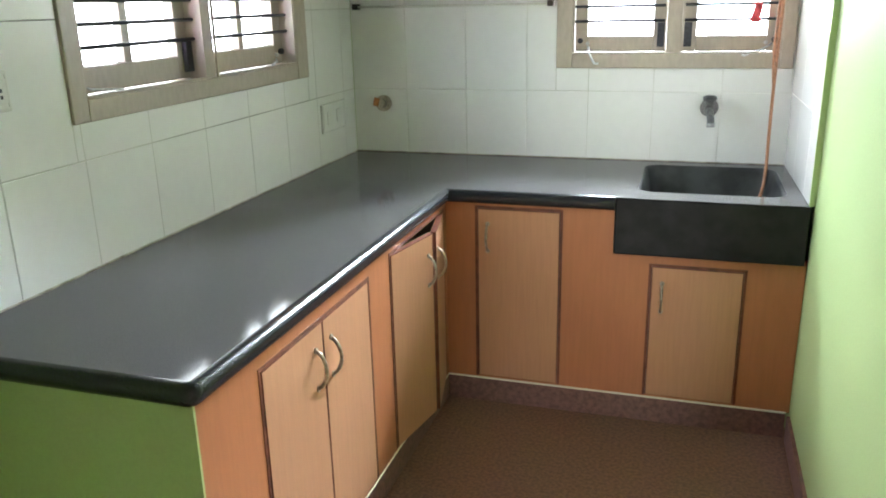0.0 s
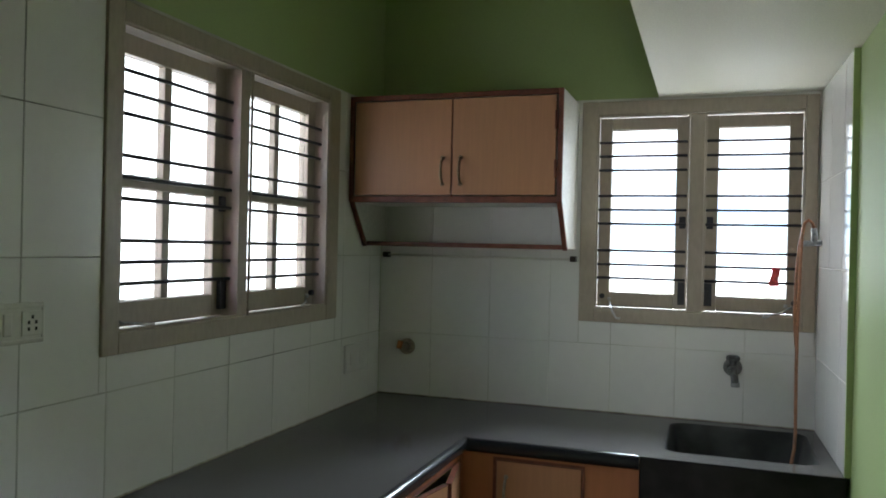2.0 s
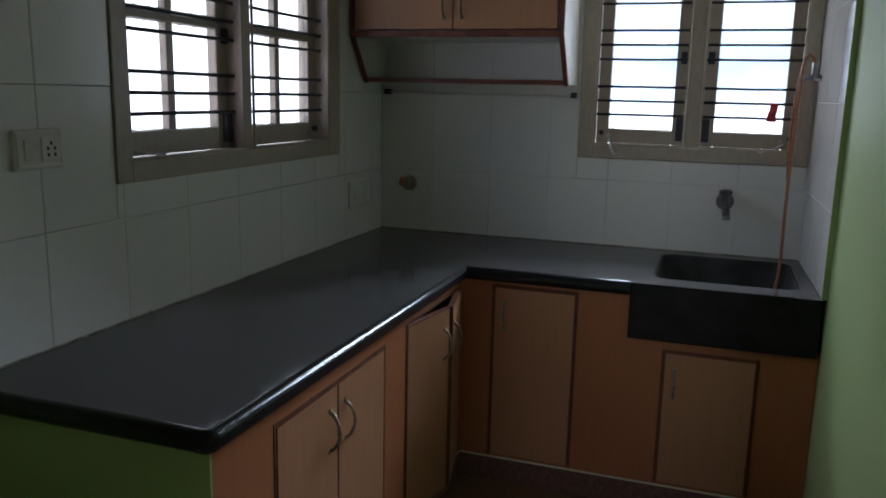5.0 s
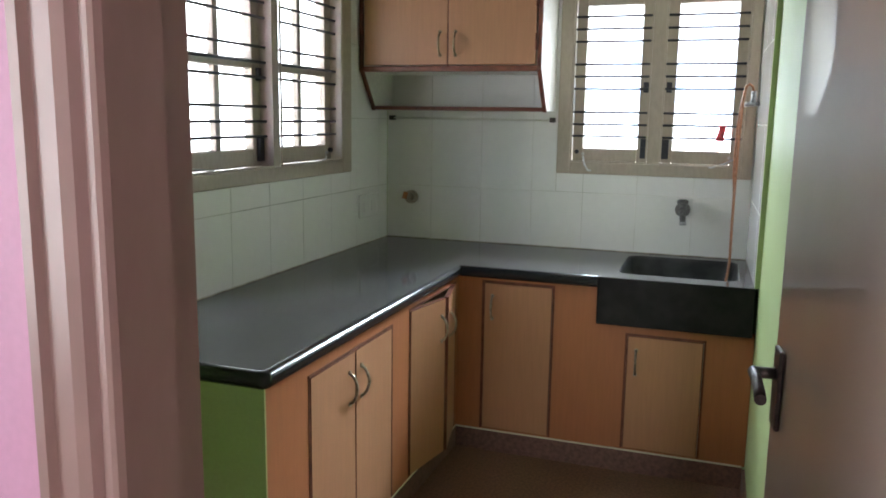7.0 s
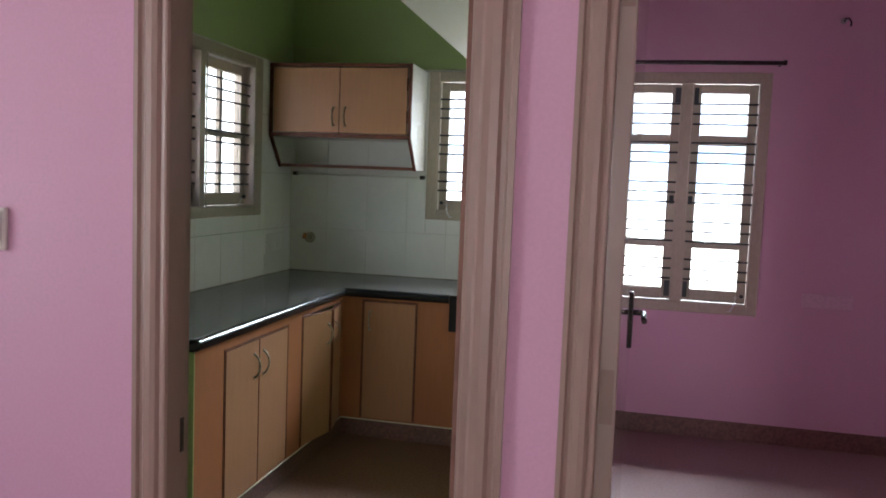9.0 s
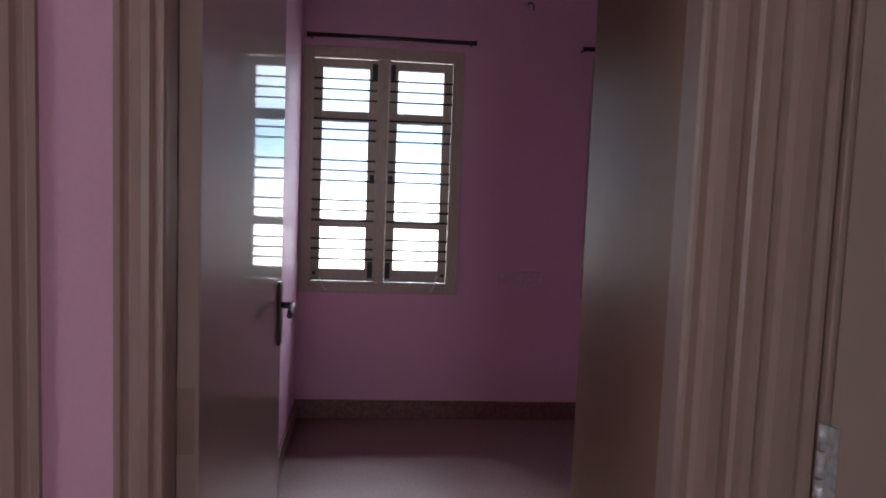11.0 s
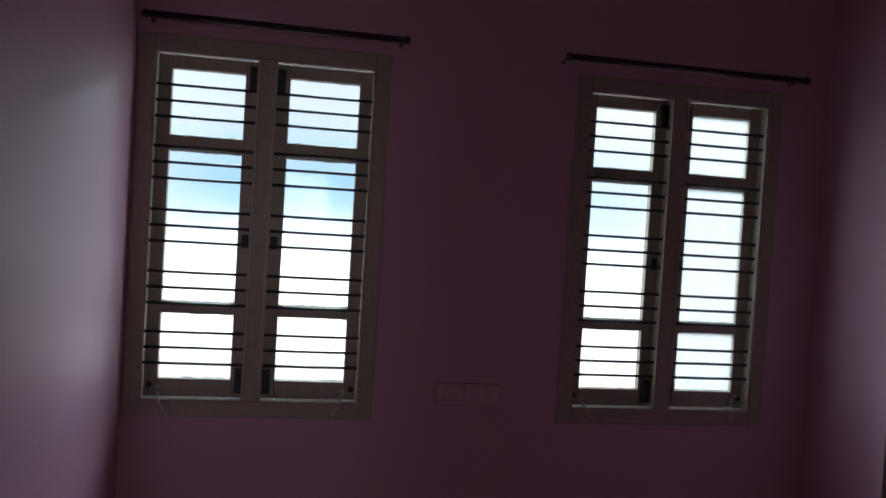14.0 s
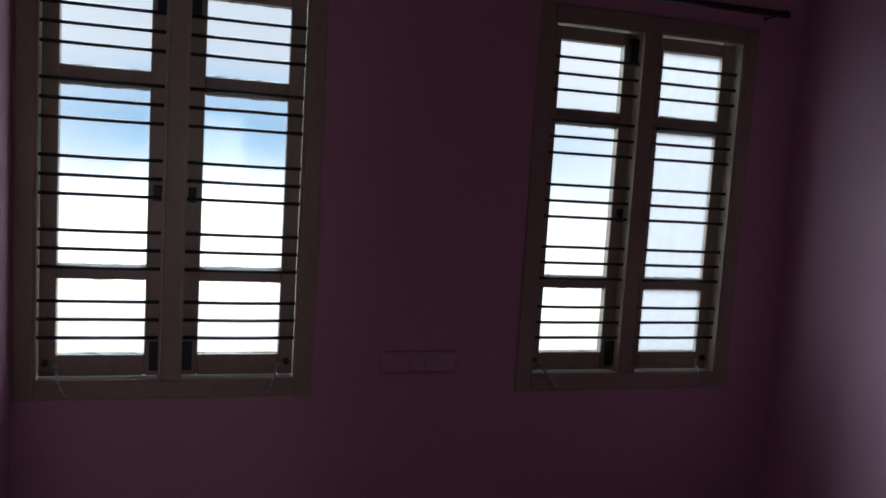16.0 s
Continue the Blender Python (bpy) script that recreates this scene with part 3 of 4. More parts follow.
for hz in (0.25, 1.0, 1.78):
    h = bmesh.new()
    for k in range(3):
        add_tube(h, [(1.694, S0 - 0.018, hz + 0.042 * k), (1.694, S0 - 0.018, hz + 0.042 * k + 0.038)], 0.0075, 8)
    add_box(h, 1.696, 1.699, S0 - 0.05, S0 - 0.022, hz, hz + 0.122)
    part("hinge", h, STEEL, door_c, "steel butt hinge")

for z in (0.24, 1.02, 1.78):
    hinge_plate = thing("hinge_plate", "dark worn hinge plate let into the door frame", "hinge", "kitchen door hinge plates")
    part("plate", box(KDOOR[1] - 0.0855, KDOOR[1] - 0.0835, -0.078, -0.045, z, z + 0.115, 0.0008), DARKMETAL, hinge_plate)
    for dz in (0.02, 0.058, 0.095):
        part("screw", tube([(KDOOR[1] - 0.0862, -0.061, z + dz), (KDOOR[1] - 0.0852, -0.061, z + dz)], 0.004, 8), CHROME, hinge_plate)

for x, y0, y1, z in ((KDOOR[0] + 0.0745, -0.058, -0.046, 0.90), (BDOOR[0] + 0.0665, -0.085, -0.06, 2.0)):
    strike = thing("strike_plate", "small dark metal strike plate let into the door frame", "strike plate")
    part("plate", box(x, x + 0.0015, y0, y1, z, z + 0.07, 0.0005), DARKMETAL, strike)

# ---- kitchen: worktop and base units ----
TOPZ, EDGEX, EDGEY, FX, FY, END = 0.85, -0.725, 2.738, -0.748, 2.762, 1.133
SX = -0.132
NOSE, CORNER = 0.023, 0.03


def front_line(inset):
    """Front line of the worktop in plan, moved back by inset; the free corner is rounded."""
    bend = [(EDGEX - CORNER + (CORNER - inset) * math.cos(radians(a)), END + CORNER + (CORNER - inset) * math.sin(radians(a))) for a in range(-90, 1, 15)]
    x, y = EDGEX - inset, EDGEY + inset
    return [(W, END + inset), (EDGEX - CORNER - 0.002, END + inset), *bend, (x, END + CORNER + 0.002), (x, y - 0.003), (x, y), (x + 0.003, y), (SX, y)]


worktop = thing("worktop", "polished black granite L-shaped kitchen worktop with rounded edge", "worktop")
bm = add_prism(bmesh.new(), front_line(NOSE) + [(SX, N), (W, N)], TOPZ - 0.050, TOPZ)
nose = bmesh.new()
profile = [(NOSE - NOSE * math.sin(radians(a)), TOPZ - NOSE + NOSE * math.cos(radians(a))) for a in range(0, 91, 10)]
profile += [(o, 2 * TOPZ - 0.050 - z) for o, z in profile[::-1]]
rows = [[nose.verts.new((x, y, z)) for x, y in front_line(o)] for o, z in profile]
for a, b in zip(rows, rows[1:]):
    for k in range(len(a) - 1):
        nose.faces.new((a[k], b[k], b[k + 1], a[k + 1])).smooth = True
bmesh.ops.recalc_face_normals(nose, faces=nose.faces)
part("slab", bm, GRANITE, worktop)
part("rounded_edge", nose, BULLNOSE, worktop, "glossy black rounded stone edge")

setting("sealant_west", box(W, W + 0.004, END + 0.02, N, TOPZ, TOPZ + 0.004), SEALANT, "thin dirty sealant line between worktop and tiles", "trim")
setting("sealant_north", box(W + 0.004, 0.488, N - 0.004, N, TOPZ + 0.0005, TOPZ + 0.004), SEALANT, "thin dirty sealant line between worktop and tiles", "trim")

# stone sink set at the end of the worktop
sink = thing("sink", "black stone sink with deep front apron at the worktop's end", "sink")
bm = bmesh.new()
cx, cy, hx, hy = 0.182, 3.098, 0.247, 0.247


def rounded(hx, hy, r, z, n=9):
    out = []
    for qx, qy, a0 in ((1, 1, 0), (-1, 1, 90), (-1, -1, 180), (1, -1, 270)):
        for k in range(n):
            a = radians(a0 + 90 * k / (n - 1))
            out.append((cx + qx * (hx - r) + r * math.cos(a), cy + qy * (hy - r) + r * math.sin(a), z))
    return out


outer = []
for x, y, z in rounded(hx, hy, 0.06, TOPZ):
    dx, dy = (x - cx) / hx, (y - cy) / hy
    k = 1 / max(abs(dx), abs(dy))
    px = cx + dx * k * hx
    py = cy + dy * k * hy
    outer.append((SX if px <= cx - hx + 1e-4 else (0.488 if px >= cx + hx - 1e-4 else px), 2.742 if py <= cy - hy + 1e-4 else (N if py >= cy + hy - 1e-4 else py), TOPZ))
loops = [outer, rounded(hx, hy, 0.06, TOPZ), rounded(hx - 0.006, hy - 0.006, 0.056, TOPZ - 0.004), rounded(hx - 0.012, hy - 0.012, 0.052, TOPZ - 0.018), rounded(hx - 0.035, hy - 0.035, 0.05, TOPZ - 0.15), rounded(hx - 0.075, hy - 0.075, 0.05, TOPZ - 0.172)]
rings = [[bm.verts.new(p) for p in lp] for lp in loops]
for a, b in zip(rings, rings[1:]):
    for i in range(len(a)):
        j = (i + 1) % len(a)
        f = bm.faces.new((a[i], a[j], b[j], b[i]))
        f.smooth = b is not rings[1]
        f.material_index = 1 if b is rings[1] else 0
bm.faces.new(rings[-1])
bmesh.ops.recalc_face_normals(bm, faces=bm.faces)
if bm.faces[-1].normal.z < 0:
    bmesh.ops.reverse_faces(bm, faces=bm.faces)
part("basin", bm, [SINKSTONE, GRANITE], sink)
part("apron", box(SX + 0.002, 0.488, 2.742, 2.785, 0.647, TOPZ - 0.001, 0.005), APRON, sink, "worn black stone apron")
bm = tube([(cx, cy, TOPZ - 0.173), (cx, cy, TOPZ - 0.166)], 0.035, 20)
part("drain", bm, CHROME, sink)


def bow_handle(points_from, points_to, out, parent, metal=BRASS, radius=0.005):
    """A bow handle between two fixing points, standing off along out."""
    a, b, o = Vector(points_from), Vector(points_to), Vector(out)
    pts = [a + (b - a) * (k / 12) + o * (0.028 * math.sin(math.pi * min(1, max(0, (k / 12)))) ** 0.6) for k in range(13)]
    bm = tube(pts, radius, 8)
    for p in (a, b):
        add_tube(bm, [p - o * 0.001, p + o * 0.004], radius + 0.0035, 10)
    return part("handle", bm, metal, parent, "worn metal bow handle")


def inset_door(parent, axis, face, u0, u1, z0, z1, handle_u, handle_z, swing=0.0, hinge_u=None):
    """A flat laminate door with a dark edge, inset in a face panel. axis: the panel's normal ('x' faces +x, 'y' faces -y)."""
    g = 0.004

    def span(ua, ub, da, db, za, zb, bevel=0.0015, bm=None):
        bm = bm or bmesh.new()
        if axis == "x":
            return add_box(bm, face - db, face - da, ua, ub, za, zb, bevel)
        return add_box(bm, ua, ub, face + da, face + db, za, zb, bevel)

    door = part("door", span(u0 + g, u1 - g, -0.003, 0.016, z0 + g, z1 - g), DOORWOOD, parent, "pale wood laminate door")
    e = bmesh.new()
    span(u0 + g - 0.003, u0 + g, -0.0034, 0.016, z0 + g, z1 - g, 0, e)
    span(u1 - g, u1 - g + 0.003, -0.0034, 0.016, z0 + g, z1 - g, 0, e)
    span(u0 + g - 0.003, u1 - g + 0.003, -0.0034, 0.016, z1 - g, z1 - g + 0.003, 0, e)
    part("edge_band", e, EDGE, door)
    if axis == "x":
        a, b, o = (face + 0.003, handle_u, handle_z - 0.052), (face + 0.003, handle_u, handle_z + 0.052), (1, 0, 0)
    else:
        a, b, o = (handle_u, face - 0.003, handle_z - 0.052), (handle_u, face - 0.003, handle_z + 0.052), (0, -1, 0)
    bow_handle(a, b, o, door)
    if swing:
        p = Vector((face, hinge_u, 0))
        door.matrix_basis = Matrix.Translation(p) @ pose(0, 0, 0, 0, 0, swing) @ Matrix.Translation(-p)
    return door


def edging(parent, axis, face, u0, u1, z0, z1, w=0.009):
    e = bmesh.new()
    for ua, ub, za, zb in ((u0 - w, u0, z0, z1 + w), (u1, u1 + w, z0, z1 + w), (u0, u1, z1, z1 + w)):
        if axis == "x":
            add_box(e, face - 0.018, face + 0.002, ua, ub, za, zb)
        else:
            add_box(e, ua, ub, face - 0.002, face + 0.018, za, zb)
    return part("opening_edge", e, EDGE, parent, "dark red brown edging")


# west run
base_w = thing("base_cabinet", "orange laminate base cabinet with pale wood doors, one pair ajar", "cabinet", "kitchen base cabinets")
D1, D2 = (1.395, 1.998, 0.108, 0.755), (2.178, 2.722, 0.108, 0.772)
part("face_panel", slab("x", FX - 0.018, FX, END + 0.03, FY, 0.1, TOPZ - 0.050, [D1, D2]), LAMINATE, base_w)
part("end_panel", box(W, FX, END + 0.024, END + 0.03, 0.0, TOPZ - 0.050), GREEN, base_w, "green painted end of the cabinet")
bm = bmesh.new()
add_box(bm, W + 0.01, FX - 0.02, END + 0.032, N - 0.02, 0.1, 0.106)
add_box(bm, W + 0.01, W + 0.02, END + 0.032, N - 0.02, 0.106, 0.8)
part("carcass", bm, LINER, base_w)
part("post", box(FX - 0.03, FX - 0.019, 2.0, 2.17, 0.106, 0.8), LINER, base_w)
edging(base_w, "x", FX, *D1)
edging(base_w, "x", FX, *D2)
inset_door(base_w, "x", FX, 1.395, 1.6965, 0.108, 0.755, 1.650, 0.640)
inset_door(base_w, "x", FX, 1.6965, 1.998, 0.108, 0.755, 1.738, 0.640)
inset_door(base_w, "x", FX, 2.178, 2.450, 0.108, 0.772, 2.415, 0.650, -10.5, 2.178)
inset_door(base_w, "x", FX, 2.450, 2.722, 0.108, 0.772, 2.492, 0.650, 12.0, 2.722)
# north run
base_n = thing("base_cabinet", "orange laminate base cabinet under the sink with two pale doors", "cabinet", "kitchen base cabinets")
D3, D4 = (-0.626, -0.320, 0.108, 0.782), (0.003, 0.309, 0.108, 0.606)
part("face_panel", slab("y", FY, FY + 0.018, FX, E - 0.002, 0.1, TOPZ - 0.050, [D3, D4, (SX, E, 0.66, 0.85)]), LAMINATE, base_n)
bm = bmesh.new()
add_box(bm, FX, E - 0.004, FY + 0.03, N - 0.02, 0.1, 0.106)
add_box(bm, FX, E - 0.004, N - 0.02, N - 0.01, 0.106, 0.64)
part("carcass", bm, LINER, base_n)
edging(base_n, "y", FY, *D3)
edging(base_n, "y", FY, *D4)
inset_door(base_n, "y", FY, *D3, -0.587, 0.672)
inset_door(base_n, "y", FY, *D4, 0.042, 0.493)
# plinth with its paint line
setting("plinth_west", box(FX - 0.02, FX - 0.001, END + 0.03, FY, 0.0, 0.095), SKIRT, "red brown stone plinth under the cabinets", "plinth")
setting("plinth_north", box(FX, E - 0.013, FY + 0.001, FY + 0.02, 0.0, 0.095), SKIRT, "red brown stone plinth under the cabinets", "plinth")
setting("paint_line_west", box(FX - 0.018, FX + 0.003, END + 0.03, FY - 0.003, 0.095, 0.103, 0.002), CREAM, "thin cream line of sealant on the plinth", "trim")
setting("paint_line_north", box(FX, E - 0.013, FY - 0.003, FY + 0.018, 0.095, 0.103, 0.002), CREAM, "thin cream line of sealant on the plinth", "trim")

# ---- kitchen: wall cabinet ----
upper = thing("wall_cabinet", "pale wood wall cabinet with red brown edges and open slanted shelf", "cabinet")
UX0, UX1, UYF, UYB, UZT, UZM, UZB = -1.368, -0.470, 3.067, 3.214, 2.150, 1.722, 1.532


def side_panel(x0, x1):
    bm = bmesh.new()
    outline = [(N - 0.001, UZT), (UYF, UZT), (UYF, UZM), (UYB, UZB), (N - 0.001, UZB)]
    a, b = [bm.verts.new((x0, y, z)) for y, z in outline], [bm.verts.new((x1, y, z)) for y, z in outline]
    bm.faces.new(a)
    bm.faces.new(b[::-1])
    for i in range(5):
        j = (i + 1) % 5
        bm.faces.new((a[j], a[i], b[i], b[j]))
    bmesh.ops.recalc_face_normals(bm, faces=bm.faces)
    return bm


for xa in (UX0, UX1 - 0.018):
    sp = part("side_panel", side_panel(xa, xa + 0.018), LINER, upper, "white laminate side panel")
    e = bmesh.new()
    add_box(e, xa - 0.001, xa + 0.019, UYF - 0.012, UYF, UZM - 0.01, UZT, 0.002)
    c = bmesh.new()
    add_box(c, xa - 0.001, xa + 0.019, -0.012, 0.0, 0.0, math.hypot(UYB - UYF, UZM - UZB), 0.002)
    bmesh.ops.transform(c, matrix=Matrix.Translation((0, UYF, UZM)) @ Matrix.Rotation(math.atan2(UYB - UYF, UZM - UZB) + math.pi, 4, "X") @ Matrix.Diagonal((1, -1, 1, 1)), verts=c.verts)
    bmesh.ops.recalc_face_normals(c, faces=c.faces)
    part("side_edge", e, EDGE, sp)
    part("side_edge", c, EDGE, sp)
part("top_panel", box(UX0 + 0.018, UX1 - 0.018, UYF, N - 0.002, UZT - 0.018, UZT), LINER, upper)
part("top_edge", box(UX0 + 0.019, UX1 - 0.019, UYF - 0.012, UYF, UZT - 0.022, UZT, 0.002), EDGE, upper)
part("shelf", box(UX0 + 0.018, UX1 - 0.018, UYF, N - 0.002, UZM - 0.012, UZM + 0.006), LINER, upper)
part("shelf_edge", box(UX0 + 0.019, UX1 - 0.019, UYF - 0.012, UYF, UZM - 0.014, UZM + 0.012, 0.002), EDGE, upper)
part("lower_board", box(UX0 + 0.018, UX1 - 0.018, UYB, N - 0.002, UZB, UZB + 0.014), LINER, upper)
part("lower_edge", box(UX0 + 0.019, UX1 - 0.019, UYB - 0.012, UYB, UZB - 0.003, UZB + 0.016, 0.002), EDGE, upper)
mid = (UX0 + UX1) / 2 + 0.004
for ua, ub, hu in ((UX0 + 0.026, mid - 0.003, mid - 0.038), (mid + 0.003, UX1 - 0.026, mid + 0.038)):
    d = part("door", box(ua, ub, UYF - 0.014, UYF - 0.001, UZM + 0.016, UZT - 0.026, 0.002), DOORWOOD, upper, "pale wood laminate door")
    bow_handle((hu, UYF - 0.014, 1.782), (hu, UYF - 0.014, 1.888), (0, -1, 0), d, DARKBRASS, 0.0056)
part("middle_edge", box(mid - 0.003, mid + 0.003, UYF - 0.012, UYF - 0.001, UZM + 0.012, UZT - 0.022), EDGE, upper)
for hz in (1.80, 1.99):
    part("hinge", box(UX1 - 0.030, UX1 - 0.020, UYF - 0.017, UYF - 0.0121, hz, hz + 0.075, 0.001), EDGE, upper)

# ---- kitchen: small fixtures ----
rail = thing("towel_rail", "thin pale rail on two dark wall brackets below the cabinet", "rail")
for x in (-1.338, -0.478):
    part("bracket", box(x - 0.012, x + 0.012, N - 0.045, N - 0.001, 1.478, 1.502, 0.003), DARKMETAL, rail)
part("rod", tube([(-1.338, N - 0.03, 1.490), (-0.478, N - 0.03, 1.488)], 0.004, 8), PLASTIC, rail)

valve = thing("wall_valve", "capped water outlet with orange plug on the tiled wall", "valve")
part("flange", tube([(-1.233, N - 0.001, 1.072), (-1.233, N - 0.008, 1.072), (-1.233, N - 0.016, 1.072)], 0.036, 20), BRASS, valve)
part("body", tube([(-1.233, N - 0.014, 1.072), (-1.236, N - 0.05, 1.076)], 0.02, 14), BRASS, valve)
part("plug", tube([(-1.240, N - 0.05, 1.08), (-1.262, N - 0.058, 1.086)], 0.019, 10), ORANGE, valve)

tap = thing("tap", "dull chrome wall tap with a round knob above the sink", "tap")
TX, TZ = 0.166, 1.075
bm = bmesh.new()
for rad, d0, d1 in ((0.036, 0.001, 0.006), (0.032, 0.006, 0.011), (0.024, 0.011, 0.016)):
    add_tube(bm, [(TX, N - d0, TZ), (TX, N - d1, TZ)], rad, 20)
part("flange", bm, TAPMETAL, tap)
bm = tube([(TX, N - 0.014, TZ), (TX, N - 0.03, TZ), (TX, N - 0.075, TZ - 0.002)], 0.0185, 16)
add_tube(bm, [(TX, N - 0.06, TZ), (TX + 0.003, N - 0.085, TZ - 0.012), (TX + 0.006, N - 0.104, TZ - 0.03), (TX + 0.008, N - 0.110, TZ - 0.05)], 0.0145, 14)
add_tube(bm, [(TX, N - 0.048, TZ + 0.012), (TX, N - 0.048, TZ + 0.03)], 0.013, 12)
part("body", bm, TAPMETAL, tap)
part("nozzle", tube([(TX + 0.008, N - 0.110, TZ - 0.046), (TX + 0.009, N - 0.111, TZ - 0.062)], 0.0165, 14), CHROME, tap, "bright chrome nozzle")
bm = bmesh.new()
for rad, z0, z1 in ((0.015, 0.028, 0.034), (0.023, 0.034, 0.040), (0.025, 0.040, 0.048), (0.019, 0.048, 0.053)):
    add_tube(bm, [(TX, N - 0.048, TZ + z0), (TX, N - 0.048, TZ + z1)], rad, 16)
for k in range(4):
    a = radians(45 + 90 * k)
    add_tube(bm, [(TX, N - 0.048, TZ + 0.042), (TX + 0.031 * math.cos(a), N - 0.048 + 0.031 * math.sin(a), TZ + 0.042)], 0.0065, 8)
part("cross_handle", bm, TAPMETAL, tap)

side_tap = thing("angle_tap", "chrome tap with hose on the side wall", "tap")
part("flange", tube([(0.488, 3.335, 1.577), (0.480, 3.335, 1.577)], 0.03, 18), CHROME, side_tap)
part("body", tube([(0.482, 3.335, 1.577), (0.405, 3.335, 1.573)], 0.011, 12), CHROME, side_tap)
part("spout", tube([(0.443, 3.335, 1.577), (0.443, 3.335, 1.61), (0.442, 3.335, 1.632)], 0.011, 12), CHROME, side_tap)
pts = [(0.442, 3.335, 1.628), (0.436, 3.335, 1.652), (0.422, 3.334, 1.663), (0.408, 3.333, 1.650), (0.400, 3.332, 1.60), (0.396, 3.331, 1.50), (0.393, 3.331, 1.36), (0.391, 3.33, 1.2), (0.391, 3.33, 1.05), (0.392, 3.33, 0.93), (0.393, 3.328, 0.855), (0.388, 3.30, 0.80), (0.375, 3.27, 0.74)]
hose = tube(pts, 0.0062, 10)
add_tube(hose, [(0.414, 3.337, 1.655), (0.404, 3.338, 1.635), (0.392, 3.340, 1.56), (0.384, 3.341, 1.46), (0.381, 3.340, 1.34), (0.383, 3.337, 1.26), (0.389, 3.333, 1.18)], 0.0055, 10)
tagged(link_mesh("hose", hose, HOSE), "copper orange rubber hose hanging from the tap into the sink", "hose")

tag = thing("red_tag", "small red paper tag tied to a window bar", "tag")
bm = bmesh.new()
bmesh.ops.create_grid(bm, x_segments=3, y_segments=9, size=0.5)
for v in bm.verts:
    u, w = v.co.x, v.co.y
    v.co = (0.316 + 0.032 * u * (1 - 0.25 * w) + 0.004 * math.sin(5 * w), N + 0.026 + 0.004 * math.sin(9 * w + 3 * u) + 0.006 * u, 1.440 + 0.074 * w)
bmesh.ops.solidify(bm, geom=bm.faces[:], thickness=0.0008)
part("paper", bm, RED, tag)
part("tie", tube([(0.314, N + 0.026, 1.472), (0.313, N + 0.027, 1.484), (0.312, N + 0.030, 1.492)], 0.0015, 5), RED, tag)


def plate(name, x0, x1, axis, face, sign, z0, z1, sockets, switches, label, mats=PLASTIC, holes=DARKGAP):
    """A switch plate with modules; u runs along the wall."""
    root = thing(name, label, "switch")

    def at(ua, ub, d0, d1, za, zb, bevel):
        a, b = sorted((face + sign * d0, face + sign * d1))
        return box(ua, ub, a, b, za, zb, bevel) if axis == "y" else box(a, b, ua, ub, za, zb, bevel)

    part("base", at(x0, x1, 0.0, 0.012, z0, z1, 0.004), mats, root)
    w, h, zc = x1 - x0, z1 - z0, (z0 + z1) / 2
    for u in sockets:
        uc = x0 + w * u
        m = part("socket", at(uc - 0.028, uc + 0.028, 0.012, 0.016, zc - 0.028, zc + 0.028, 0.002), mats, root)
        for du, dz in ((0, 0.014), (-0.010, 0.002), (0.010, 0.002), (-0.010, -0.013), (0.010, -0.013)):
            part("hole", at(uc + du - 0.0032, uc + du + 0.0032, 0.0155, 0.0166, zc + dz - 0.004, zc + dz + 0.004, 0), holes, m)
    lip = bmesh.new()
    for ua, ub, za, zb in ((x0 + 0.006, x1 - 0.006, z0 + 0.006, z0 + 0.011), (x0 + 0.006, x1 - 0.006, z1 - 0.011, z1 - 0.006), (x0 + 0.006, x0 + 0.011, z0 + 0.011, z1 - 0.011), (x1 - 0.011, x1 - 0.006, z0 + 0.011, z1 - 0.011)):
        a, b = sorted((face + sign * 0.0118, face + sign * 0.0145))
        add_box(lip, *((ua, ub, a, b) if axis == "y" else (a, b, ua, ub)), za, zb, 0.001)
    part("rim", lip, mats, root)
    for u in switches:
        uc = x0 + w * u
        part("rocker", at(uc - 0.011, uc + 0.011, 0.012, 0.018, zc - 0.025, zc + 0.025, 0.003), mats, root)
    return root


plate("socket_plate", 1.335, 1.477, "x", W, 1, 1.290, 1.382, (0.72,), (0.25,), "white plastic socket plate on white tiles")
plate("socket_plate", 3.055, 3.285, "x", W, 1, 0.985, 1.105, (0.3, 0.7), (), "white socket plate low in the tiled corner", TILE, GROUT)
plate("switch_plate", -0.565, -0.432, "y", S0, -1, 1.293, 1.380, (0.3,), (0.68, 0.88), "white plastic socket and switches on the pink wall")
plate("switch_plate", 1.803, 2.077, "y", N, -1, 0.826, 0.905, (), (0.2, 0.4, 0.6, 0.8), "pink-tinged switch plate on the bedroom wall", PALEPINK)
plate("switch_plate", 1.238, 1.505, "x", BL, 1, 1.266, 1.352, (0.25,), (0.52, 0.66, 0.80), "white switch plate on the bedroom side wall")

# vent recess, wall hooks
setting("vent_lining", slab("x", OUT_W - 0.004, OUT_W, VENT[0] - 0.05, VENT[1] + 0.05, VENT[2] - 0.05, VENT[3] + 0.05, []), [PLASTER], "square ventilation opening high in the wall", "vent")
hook = thing("wire_stub", "short stub of dark wire from the green wall", "wire")
part("wire", tube([(W - 0.01, 2.05, 2.488), (W + 0.02, 2.03, 2.498), (W + 0.03, 2.0, 2.512), (W + 0.02, 1.975, 2.505), (W + 0.022, 1.955, 2.487), (W + 0.025, 1.935, 2.486), (W + 0.012, 1.93, 2.56), (W - 0.008, 1.93, 2.60)], 0.004, 6), DARKGAP, hook)
hook = thing("wall_hook", "small dark metal hook on the bedroom wall", "hook")
